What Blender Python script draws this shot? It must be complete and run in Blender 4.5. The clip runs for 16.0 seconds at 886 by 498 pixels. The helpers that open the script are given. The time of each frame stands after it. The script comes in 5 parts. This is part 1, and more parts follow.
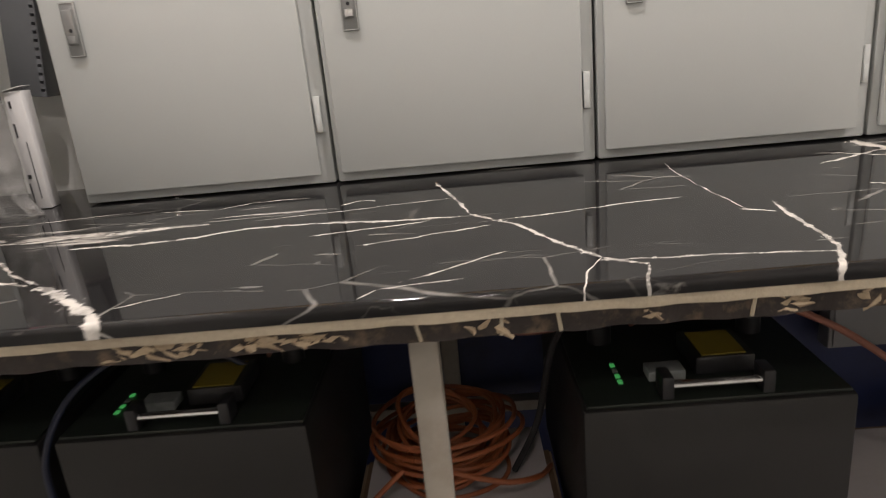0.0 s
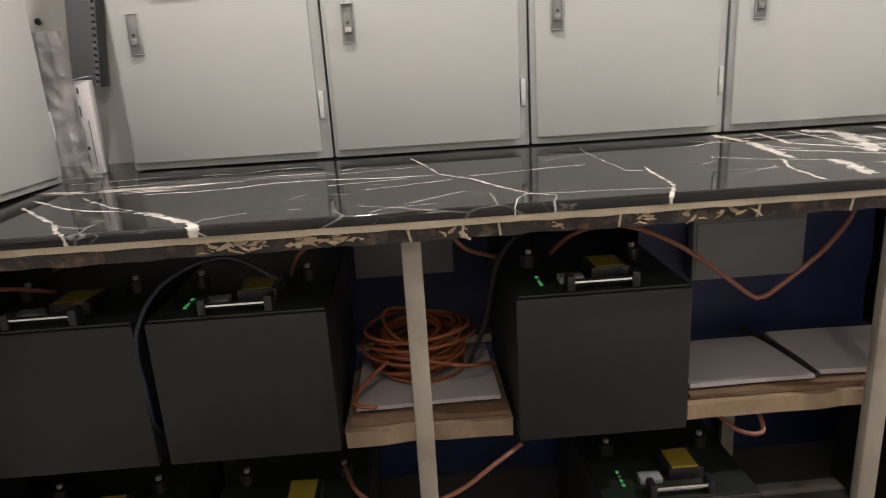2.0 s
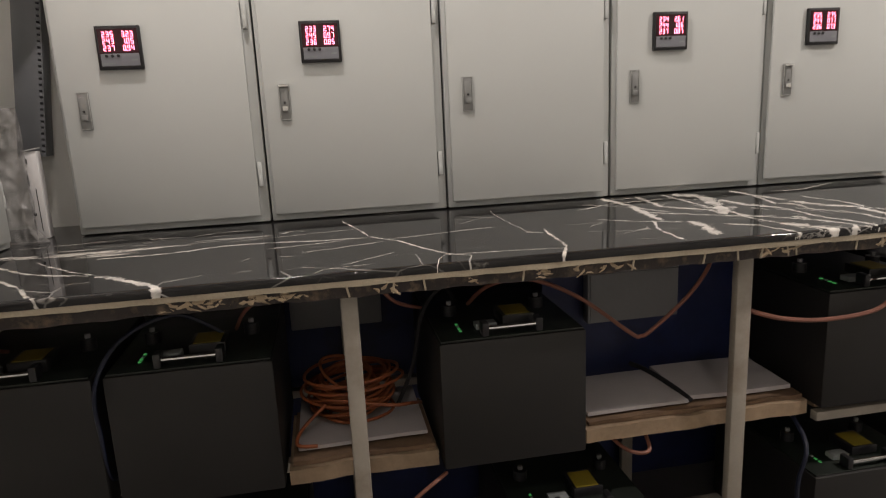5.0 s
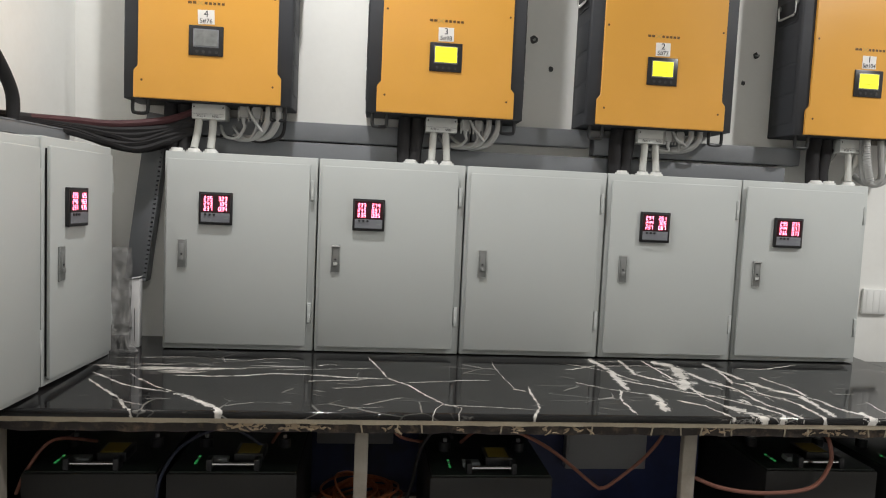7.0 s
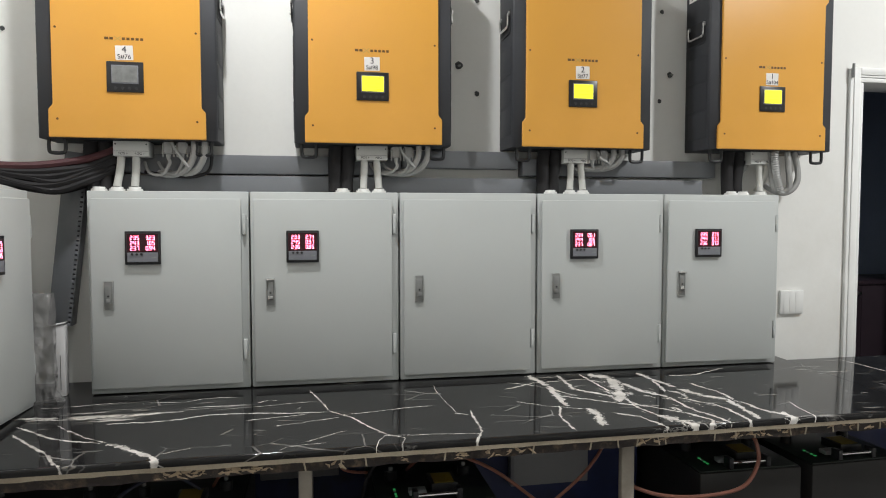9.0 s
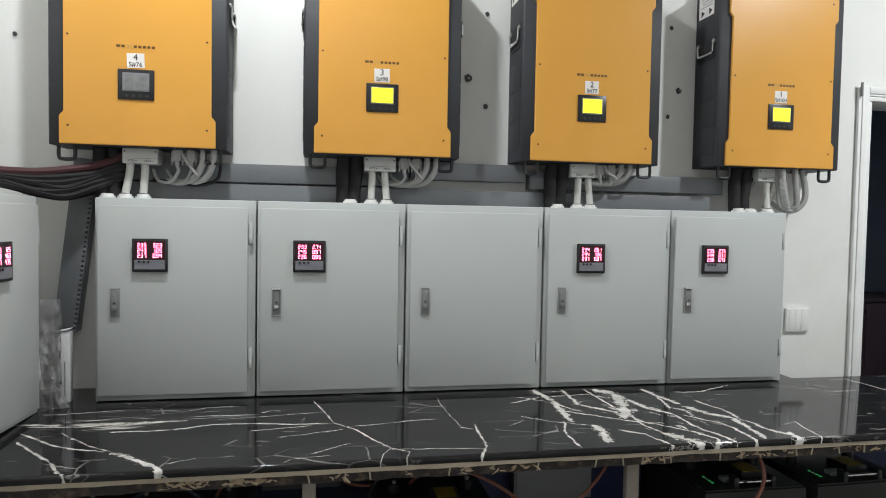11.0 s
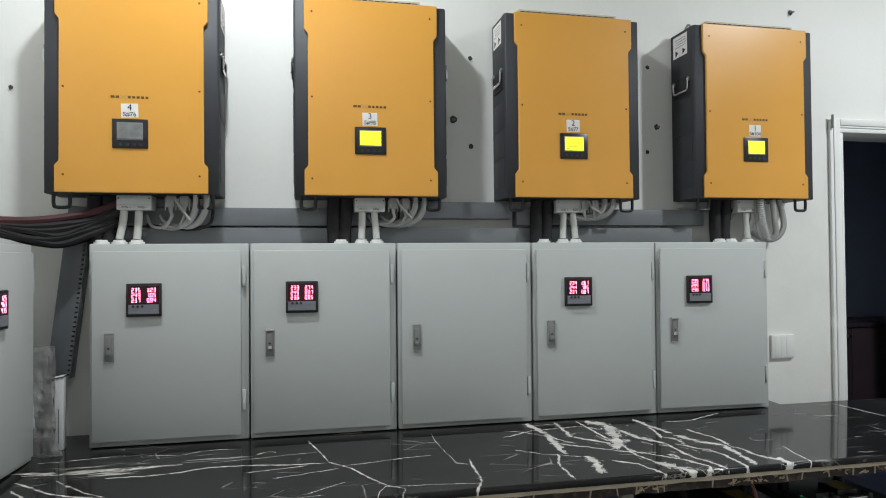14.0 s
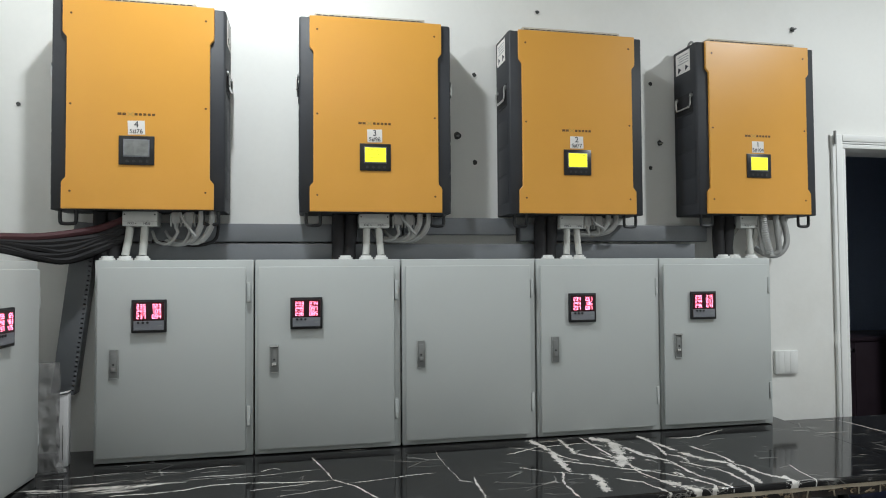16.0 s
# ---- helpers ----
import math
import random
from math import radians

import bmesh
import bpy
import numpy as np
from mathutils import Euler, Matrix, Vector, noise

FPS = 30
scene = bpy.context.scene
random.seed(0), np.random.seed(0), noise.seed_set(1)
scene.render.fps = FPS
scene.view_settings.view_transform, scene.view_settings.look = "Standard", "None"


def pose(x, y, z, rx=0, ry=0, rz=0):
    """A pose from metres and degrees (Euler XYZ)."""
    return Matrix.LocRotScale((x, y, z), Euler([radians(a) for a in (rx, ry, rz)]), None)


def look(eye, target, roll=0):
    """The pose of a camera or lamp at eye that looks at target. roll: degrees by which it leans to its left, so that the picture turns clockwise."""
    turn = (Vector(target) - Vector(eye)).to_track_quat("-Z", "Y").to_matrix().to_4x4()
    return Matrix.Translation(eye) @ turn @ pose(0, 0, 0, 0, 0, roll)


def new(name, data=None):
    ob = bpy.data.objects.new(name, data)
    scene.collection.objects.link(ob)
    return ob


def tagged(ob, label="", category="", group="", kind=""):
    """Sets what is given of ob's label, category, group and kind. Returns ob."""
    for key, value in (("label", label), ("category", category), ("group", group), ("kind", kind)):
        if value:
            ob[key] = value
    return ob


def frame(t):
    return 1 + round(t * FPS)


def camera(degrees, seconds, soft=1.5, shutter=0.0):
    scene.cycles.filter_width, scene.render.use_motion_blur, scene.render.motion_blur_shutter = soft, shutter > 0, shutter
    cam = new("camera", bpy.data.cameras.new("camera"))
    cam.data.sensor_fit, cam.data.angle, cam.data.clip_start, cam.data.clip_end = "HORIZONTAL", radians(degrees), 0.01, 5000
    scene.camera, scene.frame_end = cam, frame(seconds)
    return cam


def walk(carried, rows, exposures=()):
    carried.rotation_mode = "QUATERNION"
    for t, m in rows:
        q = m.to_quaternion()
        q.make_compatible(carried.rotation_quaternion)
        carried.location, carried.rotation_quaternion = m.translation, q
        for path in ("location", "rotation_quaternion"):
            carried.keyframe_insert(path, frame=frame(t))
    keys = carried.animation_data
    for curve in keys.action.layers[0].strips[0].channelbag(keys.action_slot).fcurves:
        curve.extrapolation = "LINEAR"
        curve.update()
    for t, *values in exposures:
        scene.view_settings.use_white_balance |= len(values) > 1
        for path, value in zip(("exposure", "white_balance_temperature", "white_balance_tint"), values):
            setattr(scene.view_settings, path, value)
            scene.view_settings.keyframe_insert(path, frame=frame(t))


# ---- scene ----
cam = camera(67.6, 16.0, soft=1.0, shutter=0.4)
PATH = [
    (0, (0.22, -1.132, 1.118), (0.138, 0.775, 0.521), -5.5),
    (0.5, (0.113, -1.278, 1.123), (0.135, 0.644, 0.568), -4.1),
    (1, (0.087, -1.386, 1.143), (-0.015, 0.543, 0.626), -2.7),
    (1.5, (0.136, -1.483, 1.133), (0.023, 0.445, 0.614), -3.5),
    (2, (0.174, -1.515, 1.103), (0.249, 0.406, 0.551), -3.5),
    (2.5, (0.185, -1.511, 1.087), (0.27, 0.426, 0.599), -4.7),
    (3, (0.207, -1.521, 1.081), (0.369, 0.412, 0.594), -5.4),
    (3.2, (0.205, -1.524, 1.081), (0.39, 0.406, 0.59), -5.3),
    (5.3, (0.119, -1.741, 1.193), (0.478, 0.188, 0.807), -2.4),
    (5.5, (0.11, -1.779, 1.213), (0.488, 0.161, 0.908), -2.3),
    (6, (0.159, -1.887, 1.262), (0.532, 0.053, 0.952), -0.2),
    (6.5, (0.166, -1.997, 1.296), (0.395, -0.02, 1.102), 2.1),
    (7, (0.175, -2.035, 1.374), (0.382, -0.05, 1.234), 2.6),
    (7.5, (0.191, -2.046, 1.41), (0.558, -0.086, 1.245), -0.6),
    (8, (0.197, -2.048, 1.415), (0.608, -0.097, 1.265), 0.0),
    (8.5, (0.191, -2.051, 1.415), (0.583, -0.093, 1.301), -0.3),
    (11, (0.171, -2.045, 1.433), (0.551, -0.083, 1.355), 1.0),
    (11.5, (0.158, -2.091, 1.427), (0.544, -0.13, 1.355), 0.3),
    (12, (0.152, -2.085, 1.435), (0.533, -0.123, 1.35), 0.2),
    (12.5, (0.159, -2.083, 1.421), (0.519, -0.117, 1.36), 0.2),
    (13, (0.156, -2.08, 1.436), (0.545, -0.118, 1.456), -0.4),
    (13.5, (0.158, -2.083, 1.442), (0.566, -0.125, 1.472), -0.4),
    (14, (0.161, -2.085, 1.434), (0.573, -0.128, 1.468), -0.5),
    (14.5, (0.153, -2.081, 1.444), (0.561, -0.123, 1.481), -0.5),
    (15, (0.157, -2.082, 1.443), (0.551, -0.122, 1.488), -0.6),
    (15.5, (0.149, -2.09, 1.437), (0.546, -0.131, 1.512), -0.5),
    (16, (0.15, -2.089, 1.456), (0.559, -0.132, 1.518), -0.4),
]
EXPOSURES = [(0.0, 0.54, 7000, 18), (1.0, 0.47, 7000, 18), (1.5, 0.36, 7000, 18), (2.0, 0.68, 7000, 18), (3.2, 0.60, 7000, 18), (5.5, 0.05, 7150, 18), (6.3, 0.04, 6700, 14), (7.5, 0.11, 6400, 10), (8.5, 0.11, 6350, 10), (11.0, 0.08, 6080, 8), (12.5, 0.0, 6030, 7), (13.2, -0.06, 5980, 6), (16.0, -0.17, 5980, 6)]
walk(cam, [(t, look(eye, target, roll)) for t, eye, target, roll in PATH], EXPOSURES)

# ---- world and lights ----
world = bpy.data.worlds.new("world")
scene.world = world
world.use_nodes = True
world.node_tree.nodes["Background"].inputs[0].default_value = (0.5, 0.55, 0.6, 1)
world.node_tree.nodes["Background"].inputs[1].default_value = 0.02

WALL_Y = 0.163      # face of the back wall
WEST_X = -0.77      # face of the left wall
EAST_X, SOUTH_Y, CEIL_Z = 4.2, -3.6, 3.02
FLOOR_Z = -0.0105
TOP = 0.90          # top of the marble worktop
LAMPS = [(-0.06, -0.54, 23.0), (2.65, -1.25, 46.0), (0.3, -2.65, 8.0)]
for lx, ly, power in LAMPS:
    data = bpy.data.lights.new("ceiling_lamp", "AREA")
    data.shape, data.size, data.energy, data.color = "DISK", 0.11, power, (1.0, 0.99, 0.96)
    lamp = new("ceiling_lamp", data)
    lamp.matrix_world = pose(lx, ly, CEIL_Z - 0.045)


# ---- materials ----
def shade(name, color, rough=0.5, metal=0.0, vary=0.06, scale=6.0, bump=0.0, grain=120.0, island=0.0, coat=0.0, dirt=None, dirt_amount=0.0, dirt_scale=3.0, spec=0.5):
    """A surface with colour variation at two scales, fine relief and optional stains."""
    m = bpy.data.materials.new(name)
    m.use_nodes = True
    nt = m.node_tree
    n, link = nt.nodes, nt.links.new
    bsdf = n["Principled BSDF"]
    bsdf.inputs["Roughness"].default_value = rough
    bsdf.inputs["Metallic"].default_value = metal
    bsdf.inputs["Coat Weight"].default_value = coat
    bsdf.inputs["Specular IOR Level"].default_value = spec
    co = n.new("ShaderNodeTexCoord")
    big, fine = n.new("ShaderNodeTexNoise"), n.new("ShaderNodeTexNoise")
    big.inputs["Scale"].default_value, fine.inputs["Scale"].default_value = scale, grain
    big.inputs["Detail"].default_value, fine.inputs["Detail"].default_value = 5, 3
    link(co.outputs["Object"], big.inputs["Vector"]), link(co.outputs["Object"], fine.inputs["Vector"])
    add = n.new("ShaderNodeMath")
    add.operation = "MULTIPLY_ADD"
    link(fine.outputs["Fac"], add.inputs[0])
    add.inputs[1].default_value = 0.4
    link(big.outputs["Fac"], add.inputs[2])
    rng = n.new("ShaderNodeMapRange")
    rng.inputs["From Min"].default_value, rng.inputs["From Max"].default_value = 0.35, 1.05
    rng.inputs["To Min"].default_value, rng.inputs["To Max"].default_value = 1 - vary, 1 + vary
    link(add.outputs[0], rng.inputs["Value"])
    mul = n.new("ShaderNodeMix")
    mul.data_type, mul.blend_type = "RGBA", "MULTIPLY"
    mul.inputs[0].default_value = 1
    mul.inputs[6].default_value = (*color, 1)
    link(rng.outputs[0], mul.inputs[7])
    out = mul.outputs[2]
    if dirt:
        stain = n.new("ShaderNodeTexNoise")
        stain.inputs["Scale"].default_value, stain.inputs["Detail"].default_value = dirt_scale, 8
        stain.inputs["Roughness"].default_value = 0.65
        link(co.outputs["Object"], stain.inputs["Vector"])
        cut = n.new("ShaderNodeMapRange")
        cut.inputs["From Min"].default_value, cut.inputs["From Max"].default_value = 0.52, 0.72
        cut.inputs["To Max"].default_value = dirt_amount
        link(stain.outputs["Fac"], cut.inputs["Value"])
        mix = n.new("ShaderNodeMix")
        mix.data_type = "RGBA"
        link(cut.outputs[0], mix.inputs[0]), link(out, mix.inputs[6])
        mix.inputs[7].default_value = (*dirt, 1)
        out = mix.outputs[2]
    if island:
        info = n.new("ShaderNodeObjectInfo")
        span = n.new("ShaderNodeMapRange")
        span.inputs["To Min"].default_value, span.inputs["To Max"].default_value = 1 - island, 1 + island
        link(info.outputs["Random"], span.inputs["Value"])
        tint = n.new("ShaderNodeMix")
        tint.data_type, tint.blend_type = "RGBA", "MULTIPLY"
        tint.inputs[0].default_value = 1
        link(out, tint.inputs[6]), link(span.outputs[0], tint.inputs[7])
        out = tint.outputs[2]
    link(out, bsdf.inputs["Base Color"])
    rr = n.new("ShaderNodeMapRange")
    rr.inputs["To Min"].default_value, rr.inputs["To Max"].default_value = max(rough - 0.08, 0.02), min(rough + 0.08, 1)
    link(big.outputs["Fac"], rr.inputs["Value"]), link(rr.outputs[0], bsdf.inputs["Roughness"])
    if bump:
        b = n.new("ShaderNodeBump")
        b.inputs["Strength"].default_value, b.inputs["Distance"].default_value = bump, 0.002
        link(add.outputs[0], b.inputs["Height"]), link(b.outputs[0], bsdf.inputs["Normal"])
    return m


def glow(name, color, strength, base=(0.02, 0.02, 0.02)):
    m = bpy.data.materials.new(name)
    m.use_nodes = True
    bsdf = m.node_tree.nodes["Principled BSDF"]
    bsdf.inputs["Base Color"].default_value = (*base, 1)
    bsdf.inputs["Emission Color"].default_value = (*color, 1)
    bsdf.inputs["Emission Strength"].default_value = strength
    return m


def marble(name, east):
    """Black marble: clouded ground, fine threads, and the slab's own white veins, each a bent line with a width of its own."""
    m = bpy.data.materials.new(name)
    m.use_nodes = True
    nt = m.node_tree
    n, link = nt.nodes, nt.links.new
    bsdf = n["Principled BSDF"]
    bsdf.inputs["Roughness"].default_value = 0.07
    bsdf.inputs["Specular IOR Level"].default_value = 0.32
    co = n.new("ShaderNodeTexCoord")

    def noise_of(scale, detail, rough=0.55):
        t = n.new("ShaderNodeTexNoise")
        t.inputs["Scale"].default_value, t.inputs["Detail"].default_value, t.inputs["Roughness"].default_value = scale, detail, rough
        link(co.outputs["Object"], t.inputs["Vector"])
        return t

    def math_of(op, a, b=None, c=None):
        t = n.new("ShaderNodeMath")
        t.operation = op
        for i, v in enumerate((a, b, c)):
            if v is None:
                continue
            if isinstance(v, (int, float)):
                t.inputs[i].default_value = v
            else:
                link(v, t.inputs[i])
        return t.outputs[0]

    # bend the plane: a wide sway and a small jitter
    def bend(src, scale, amount, detail):
        t = n.new("ShaderNodeTexNoise")
        t.inputs["Scale"].default_value, t.inputs["Detail"].default_value = scale, detail
        link(co.outputs["Object"], t.inputs["Vector"])
        s = n.new("ShaderNodeVectorMath")
        s.operation = "SUBTRACT"
        link(t.outputs["Color"], s.inputs[0])
        s.inputs[1].default_value = (0.5, 0.5, 0.5)
        k = n.new("ShaderNodeVectorMath")
        k.operation = "MULTIPLY_ADD"
        link(s.outputs[0], k.inputs[0])
        k.inputs[1].default_value = (amount, amount, 0)
        link(src, k.inputs[2])
        return k.outputs[0]

    flat = bend(bend(co.outputs["Object"], 7.0, 0.024, 2), 45.0, 0.008, 4)
    wild = bend(bend(co.outputs["Object"], 4.5, 0.085, 2), 24.0, 0.045, 7)
    rough = bend(bend(co.outputs["Object"], 9.0, 0.022, 2), 42.0, 0.018, 7)
    near = [None]

    def vein(x0, y0, x1, y1, width, src=None):
        mp = n.new("ShaderNodeMapping")
        mp.vector_type = "TEXTURE"
        mp.inputs["Location"].default_value = ((x0 + x1) / 2, (y0 + y1) / 2, TOP)
        mp.inputs["Rotation"].default_value = (0, 0, math.atan2(y1 - y0, x1 - x0))
        mp.inputs["Scale"].default_value = (math.hypot(x1 - x0, y1 - y0) / 2, width * 0.25, 1000.0)
        link(src or flat, mp.inputs["Vector"])
        ab = n.new("ShaderNodeVectorMath")
        ab.operation = "ABSOLUTE"
        link(mp.outputs[0], ab.inputs[0])
        sp = n.new("ShaderNodeSeparateXYZ")
        link(ab.outputs[0], sp.inputs[0])
        end = math_of("POWER", sp.outputs[0], 6.0)
        d = math_of("ADD", sp.outputs[1], end)
        near[0] = d if near[0] is None else math_of("MINIMUM", near[0], d)

    def chain(width, src, *places):
        for (x0, y0), (x1, y1) in zip(places, places[1:]):
            vein(x0, y0, x1, y1, width, src)

    # the white swath and the plain end past it
    if east:
        vein(1.514, -0.406, 1.483, -0.582, 0.005)
        vein(2.050, 0.000, 2.087, -0.208, 0.007)
        chain(0.0260, rough, (0.869, -0.015), (0.89, -0.136), (0.874, -0.333))
        chain(0.0156, rough, (0.963, -0.021), (0.959, -0.186), (1.04, -0.27))
        chain(0.0104, rough, (1.038, -0.023), (1.055, -0.238))
        chain(0.0468, rough, (1.069, -0.029), (1.119, -0.084), (1.086, -0.221), (1.038, -0.32))
        chain(0.0234, rough, (1.13, -0.154), (1.148, -0.242), (1.195, -0.304))
        chain(0.0195, rough, (1.234, -0.045), (1.245, -0.125), (1.27, -0.211))
        chain(0.0104, rough, (1.238, -0.137), (1.219, -0.25))
        chain(0.0234, rough, (1.275, -0.237), (1.308, -0.317), (1.356, -0.362))
        chain(0.0195, rough, (1.356, -0.362), (1.342, -0.455), (1.336, -0.523))
        chain(0.0117, rough, (1.34, -0.186), (1.371, -0.283), (1.37, -0.392))
        chain(0.0156, rough, (1.379, -0.389), (1.387, -0.465), (1.418, -0.502))
        chain(0.0286, rough, (1.419, -0.492), (1.433, -0.511), (1.413, -0.562))
        chain(0.0130, rough, (1.195, -0.304), (1.207, -0.436), (1.243, -0.536))
        chain(0.0104, rough, (1.226, -0.322), (1.296, -0.404), (1.305, -0.553))
        chain(0.0091, rough, (0.876, -0.23), (1.001, -0.318), (1.1, -0.382), (1.161, -0.446))
        chain(0.0286, rough, (0.928, -0.366), (0.923, -0.424), (0.9, -0.505))
        chain(0.0078, rough, (0.847, -0.338), (0.823, -0.431), (0.819, -0.518))
        chain(0.0338, rough, (1.088, -0.454), (1.118, -0.498), (1.143, -0.545))
        chain(0.0143, rough, (1.17, -0.448), (1.207, -0.523), (1.166, -0.562))
        chain(0.0091, rough, (0.975, -0.416), (1.03, -0.457), (1.065, -0.54))
        chain(0.0078, rough, (1.07, -0.3), (1.064, -0.395), (1.084, -0.449))
        chain(0.0052, rough, (0.776, -0.077), (0.864, -0.14), (0.943, -0.249))
        chain(0.0065, rough, (0.754, -0.149), (0.864, -0.099), (1.042, -0.081))
        chain(0.0078, rough, (1.321, -0.09), (1.401, -0.096), (1.551, -0.034))
        chain(0.0052, rough, (0.721, -0.251), (0.821, -0.332), (0.912, -0.369))
    # single veins, and the streaks at the other end
    else:
        chain(0.009, flat, (-0.54, -0.255), (-0.409, -0.367), (-0.304, -0.411))
        chain(0.022, flat, (-0.289, -0.416), (-0.23, -0.465), (-0.171, -0.511), (-0.15, -0.544))
        chain(0.01, flat, (-0.531, -0.308), (-0.405, -0.461), (-0.337, -0.554))
        chain(0.006, flat, (-0.448, -0.266), (-0.358, -0.358), (-0.292, -0.410))
        chain(0.004, flat, (-0.151, -0.502), (-0.089, -0.478))
        chain(0.008, flat, (0.172, -0.057), (0.229, -0.264), (0.283, -0.324))
        chain(0.009, flat, (0.283, -0.324), (0.309, -0.386), (0.359, -0.467))
        chain(0.006, flat, (0.359, -0.467), (0.399, -0.495), (0.384, -0.544))
        chain(0.003, flat, (0.359, -0.467), (0.334, -0.507), (0.323, -0.544))
        chain(0.006, flat, (0.553, -0.341), (0.59, -0.362))
        chain(0.009, flat, (0.601, -0.331), (0.589, -0.491))
        chain(0.01, flat, (0.592, -0.486), (0.565, -0.550))
        chain(0.005, flat, (0.233, -0.300), (0.375, -0.283), (0.501, -0.264))
        chain(0.004, flat, (0.105, -0.529), (0.121, -0.510), (0.205, -0.495))
        chain(0.005, flat, (0.36, -0.474), (0.514, -0.497), (0.582, -0.504))
        chain(0.003, flat, (0.543, -0.069), (0.542, -0.209), (0.56, -0.336))
        chain(0.004, flat, (0.152, -0.489), (0.263, -0.425))
        chain(0.01, flat, (-0.328, -0.271), (-0.185, -0.271), (-0.084, -0.242), (0.012, -0.243), (0.124, -0.261), (0.21, -0.27))
        chain(0.02, flat, (-0.554, -0.188), (-0.467, -0.201))
        chain(0.013, flat, (-0.431, -0.222), (-0.322, -0.204), (-0.16, -0.2))
        chain(0.022, flat, (-0.384, -0.2), (-0.271, -0.209))
        chain(0.006, flat, (-0.27, -0.099), (-0.174, -0.113), (-0.125, -0.086), (-0.028, -0.089))
        chain(0.005, flat, (-0.482, -0.1), (-0.334, -0.079))
        chain(0.006, flat, (0.029, -0.15), (0.059, -0.13), (0.08, -0.146))
        chain(0.005, flat, (0.01, -0.3), (0.17, -0.277))
        chain(0.005, flat, (0.082, -0.359), (0.247, -0.317))
        chain(0.004, flat, (-0.083, -0.202), (0.206, -0.167))
        chain(0.007, flat, (-0.547, -0.205), (-0.407, -0.223))
        chain(0.005, flat, (-0.548, -0.106), (-0.474, -0.106))

    wob = noise_of(34.0, 8, 0.72)
    fat = math_of("MULTIPLY_ADD", wob.outputs["Fac"], 5.6, -1.65)
    ratio = math_of("DIVIDE", near[0], math_of("MAXIMUM", fat, 0.16))
    core = n.new("ShaderNodeMapRange")
    core.interpolation_type = "SMOOTHSTEP"
    core.inputs["From Min"].default_value, core.inputs["From Max"].default_value = 0.75, 1.25
    core.inputs["To Min"].default_value, core.inputs["To Max"].default_value = 1.0, 0.0
    link(ratio, core.inputs["Value"])
    # torn flakes scattered close to the veins
    torn = noise_of(70.0, 7, 0.68)
    halo = n.new("ShaderNodeMapRange")
    halo.inputs["From Min"].default_value, halo.inputs["From Max"].default_value = 0.8, 4.5
    halo.inputs["To Min"].default_value, halo.inputs["To Max"].default_value = 0.16 if east else 0.10, -0.10
    link(near[0], halo.inputs["Value"])
    flake = n.new("ShaderNodeMapRange")
    flake.inputs["From Min"].default_value, flake.inputs["From Max"].default_value = 0.610, 0.655
    flake.inputs["To Max"].default_value = 0.85
    link(math_of("ADD", torn.outputs["Fac"], halo.outputs[0]), flake.inputs["Value"])
    # fine threads everywhere, faint
    vor = n.new("ShaderNodeTexVoronoi")
    vor.feature, vor.inputs["Scale"].default_value = "DISTANCE_TO_EDGE", 6.5
    st = n.new("ShaderNodeMapping")
    st.inputs["Rotation"].default_value, st.inputs["Scale"].default_value = (0, 0, 0.35), (0.6, 1.7, 1)
    link(flat, st.inputs["Vector"]), link(st.outputs[0], vor.inputs["Vector"])
    thread = n.new("ShaderNodeMapRange")
    thread.inputs["From Min"].default_value, thread.inputs["From Max"].default_value = 0.002, 0.011
    thread.inputs["To Min"].default_value, thread.inputs["To Max"].default_value = 0.55, 0.0
    link(vor.outputs["Distance"], thread.inputs["Value"])
    patch = noise_of(4.5, 4)
    gate = n.new("ShaderNodeMapRange")
    gate.inputs["From Min"].default_value, gate.inputs["From Max"].default_value = 0.5, 0.68
    link(patch.outputs["Fac"], gate.inputs["Value"])
    threads = math_of("MULTIPLY", thread.outputs[0], gate.outputs[0])
    # short white flecks drawn out along the slab
    fl = n.new("ShaderNodeTexNoise")
    fl.inputs["Scale"].default_value, fl.inputs["Detail"].default_value = 14.0, 6
    fm = n.new("ShaderNodeMapping")
    fm.inputs["Rotation"].default_value, fm.inputs["Scale"].default_value = (0, 0, -0.12), (0.35, 3.2, 1)
    link(flat, fm.inputs["Vector"]), link(fm.outputs[0], fl.inputs["Vector"])
    fleck = n.new("ShaderNodeMapRange")
    fleck.inputs["From Min"].default_value, fleck.inputs["From Max"].default_value = 0.67, 0.73
    fleck.inputs["To Max"].default_value = 0.4
    link(fl.outputs["Fac"], fleck.inputs["Value"])
    fade = noise_of(16.0, 4)
    weak = n.new("ShaderNodeMapRange")
    weak.inputs["From Min"].default_value, weak.inputs["From Max"].default_value = 0.36, 0.56
    weak.inputs["To Min"].default_value, weak.inputs["To Max"].default_value = 0.6 if east else 0.3, 1.0
    link(fade.outputs["Fac"], weak.inputs["Value"])
    strong = math_of("MAXIMUM", math_of("MULTIPLY", core.outputs[0], weak.outputs[0]), flake.outputs[0])
    # feathered white patches: drawn out along the swath, and along the streaks at the other end
    def feathered(src, place, turn, size, grain, scale, low, high, lift):
        area = n.new("ShaderNodeMapping")
        area.vector_type = "TEXTURE"
        area.inputs["Location"].default_value, area.inputs["Rotation"].default_value, area.inputs["Scale"].default_value = place, (0, 0, turn), size
        link(src, area.inputs["Vector"])
        ln = n.new("ShaderNodeVectorMath")
        ln.operation = "LENGTH"
        link(area.outputs[0], ln.inputs[0])
        inside = n.new("ShaderNodeMapRange")
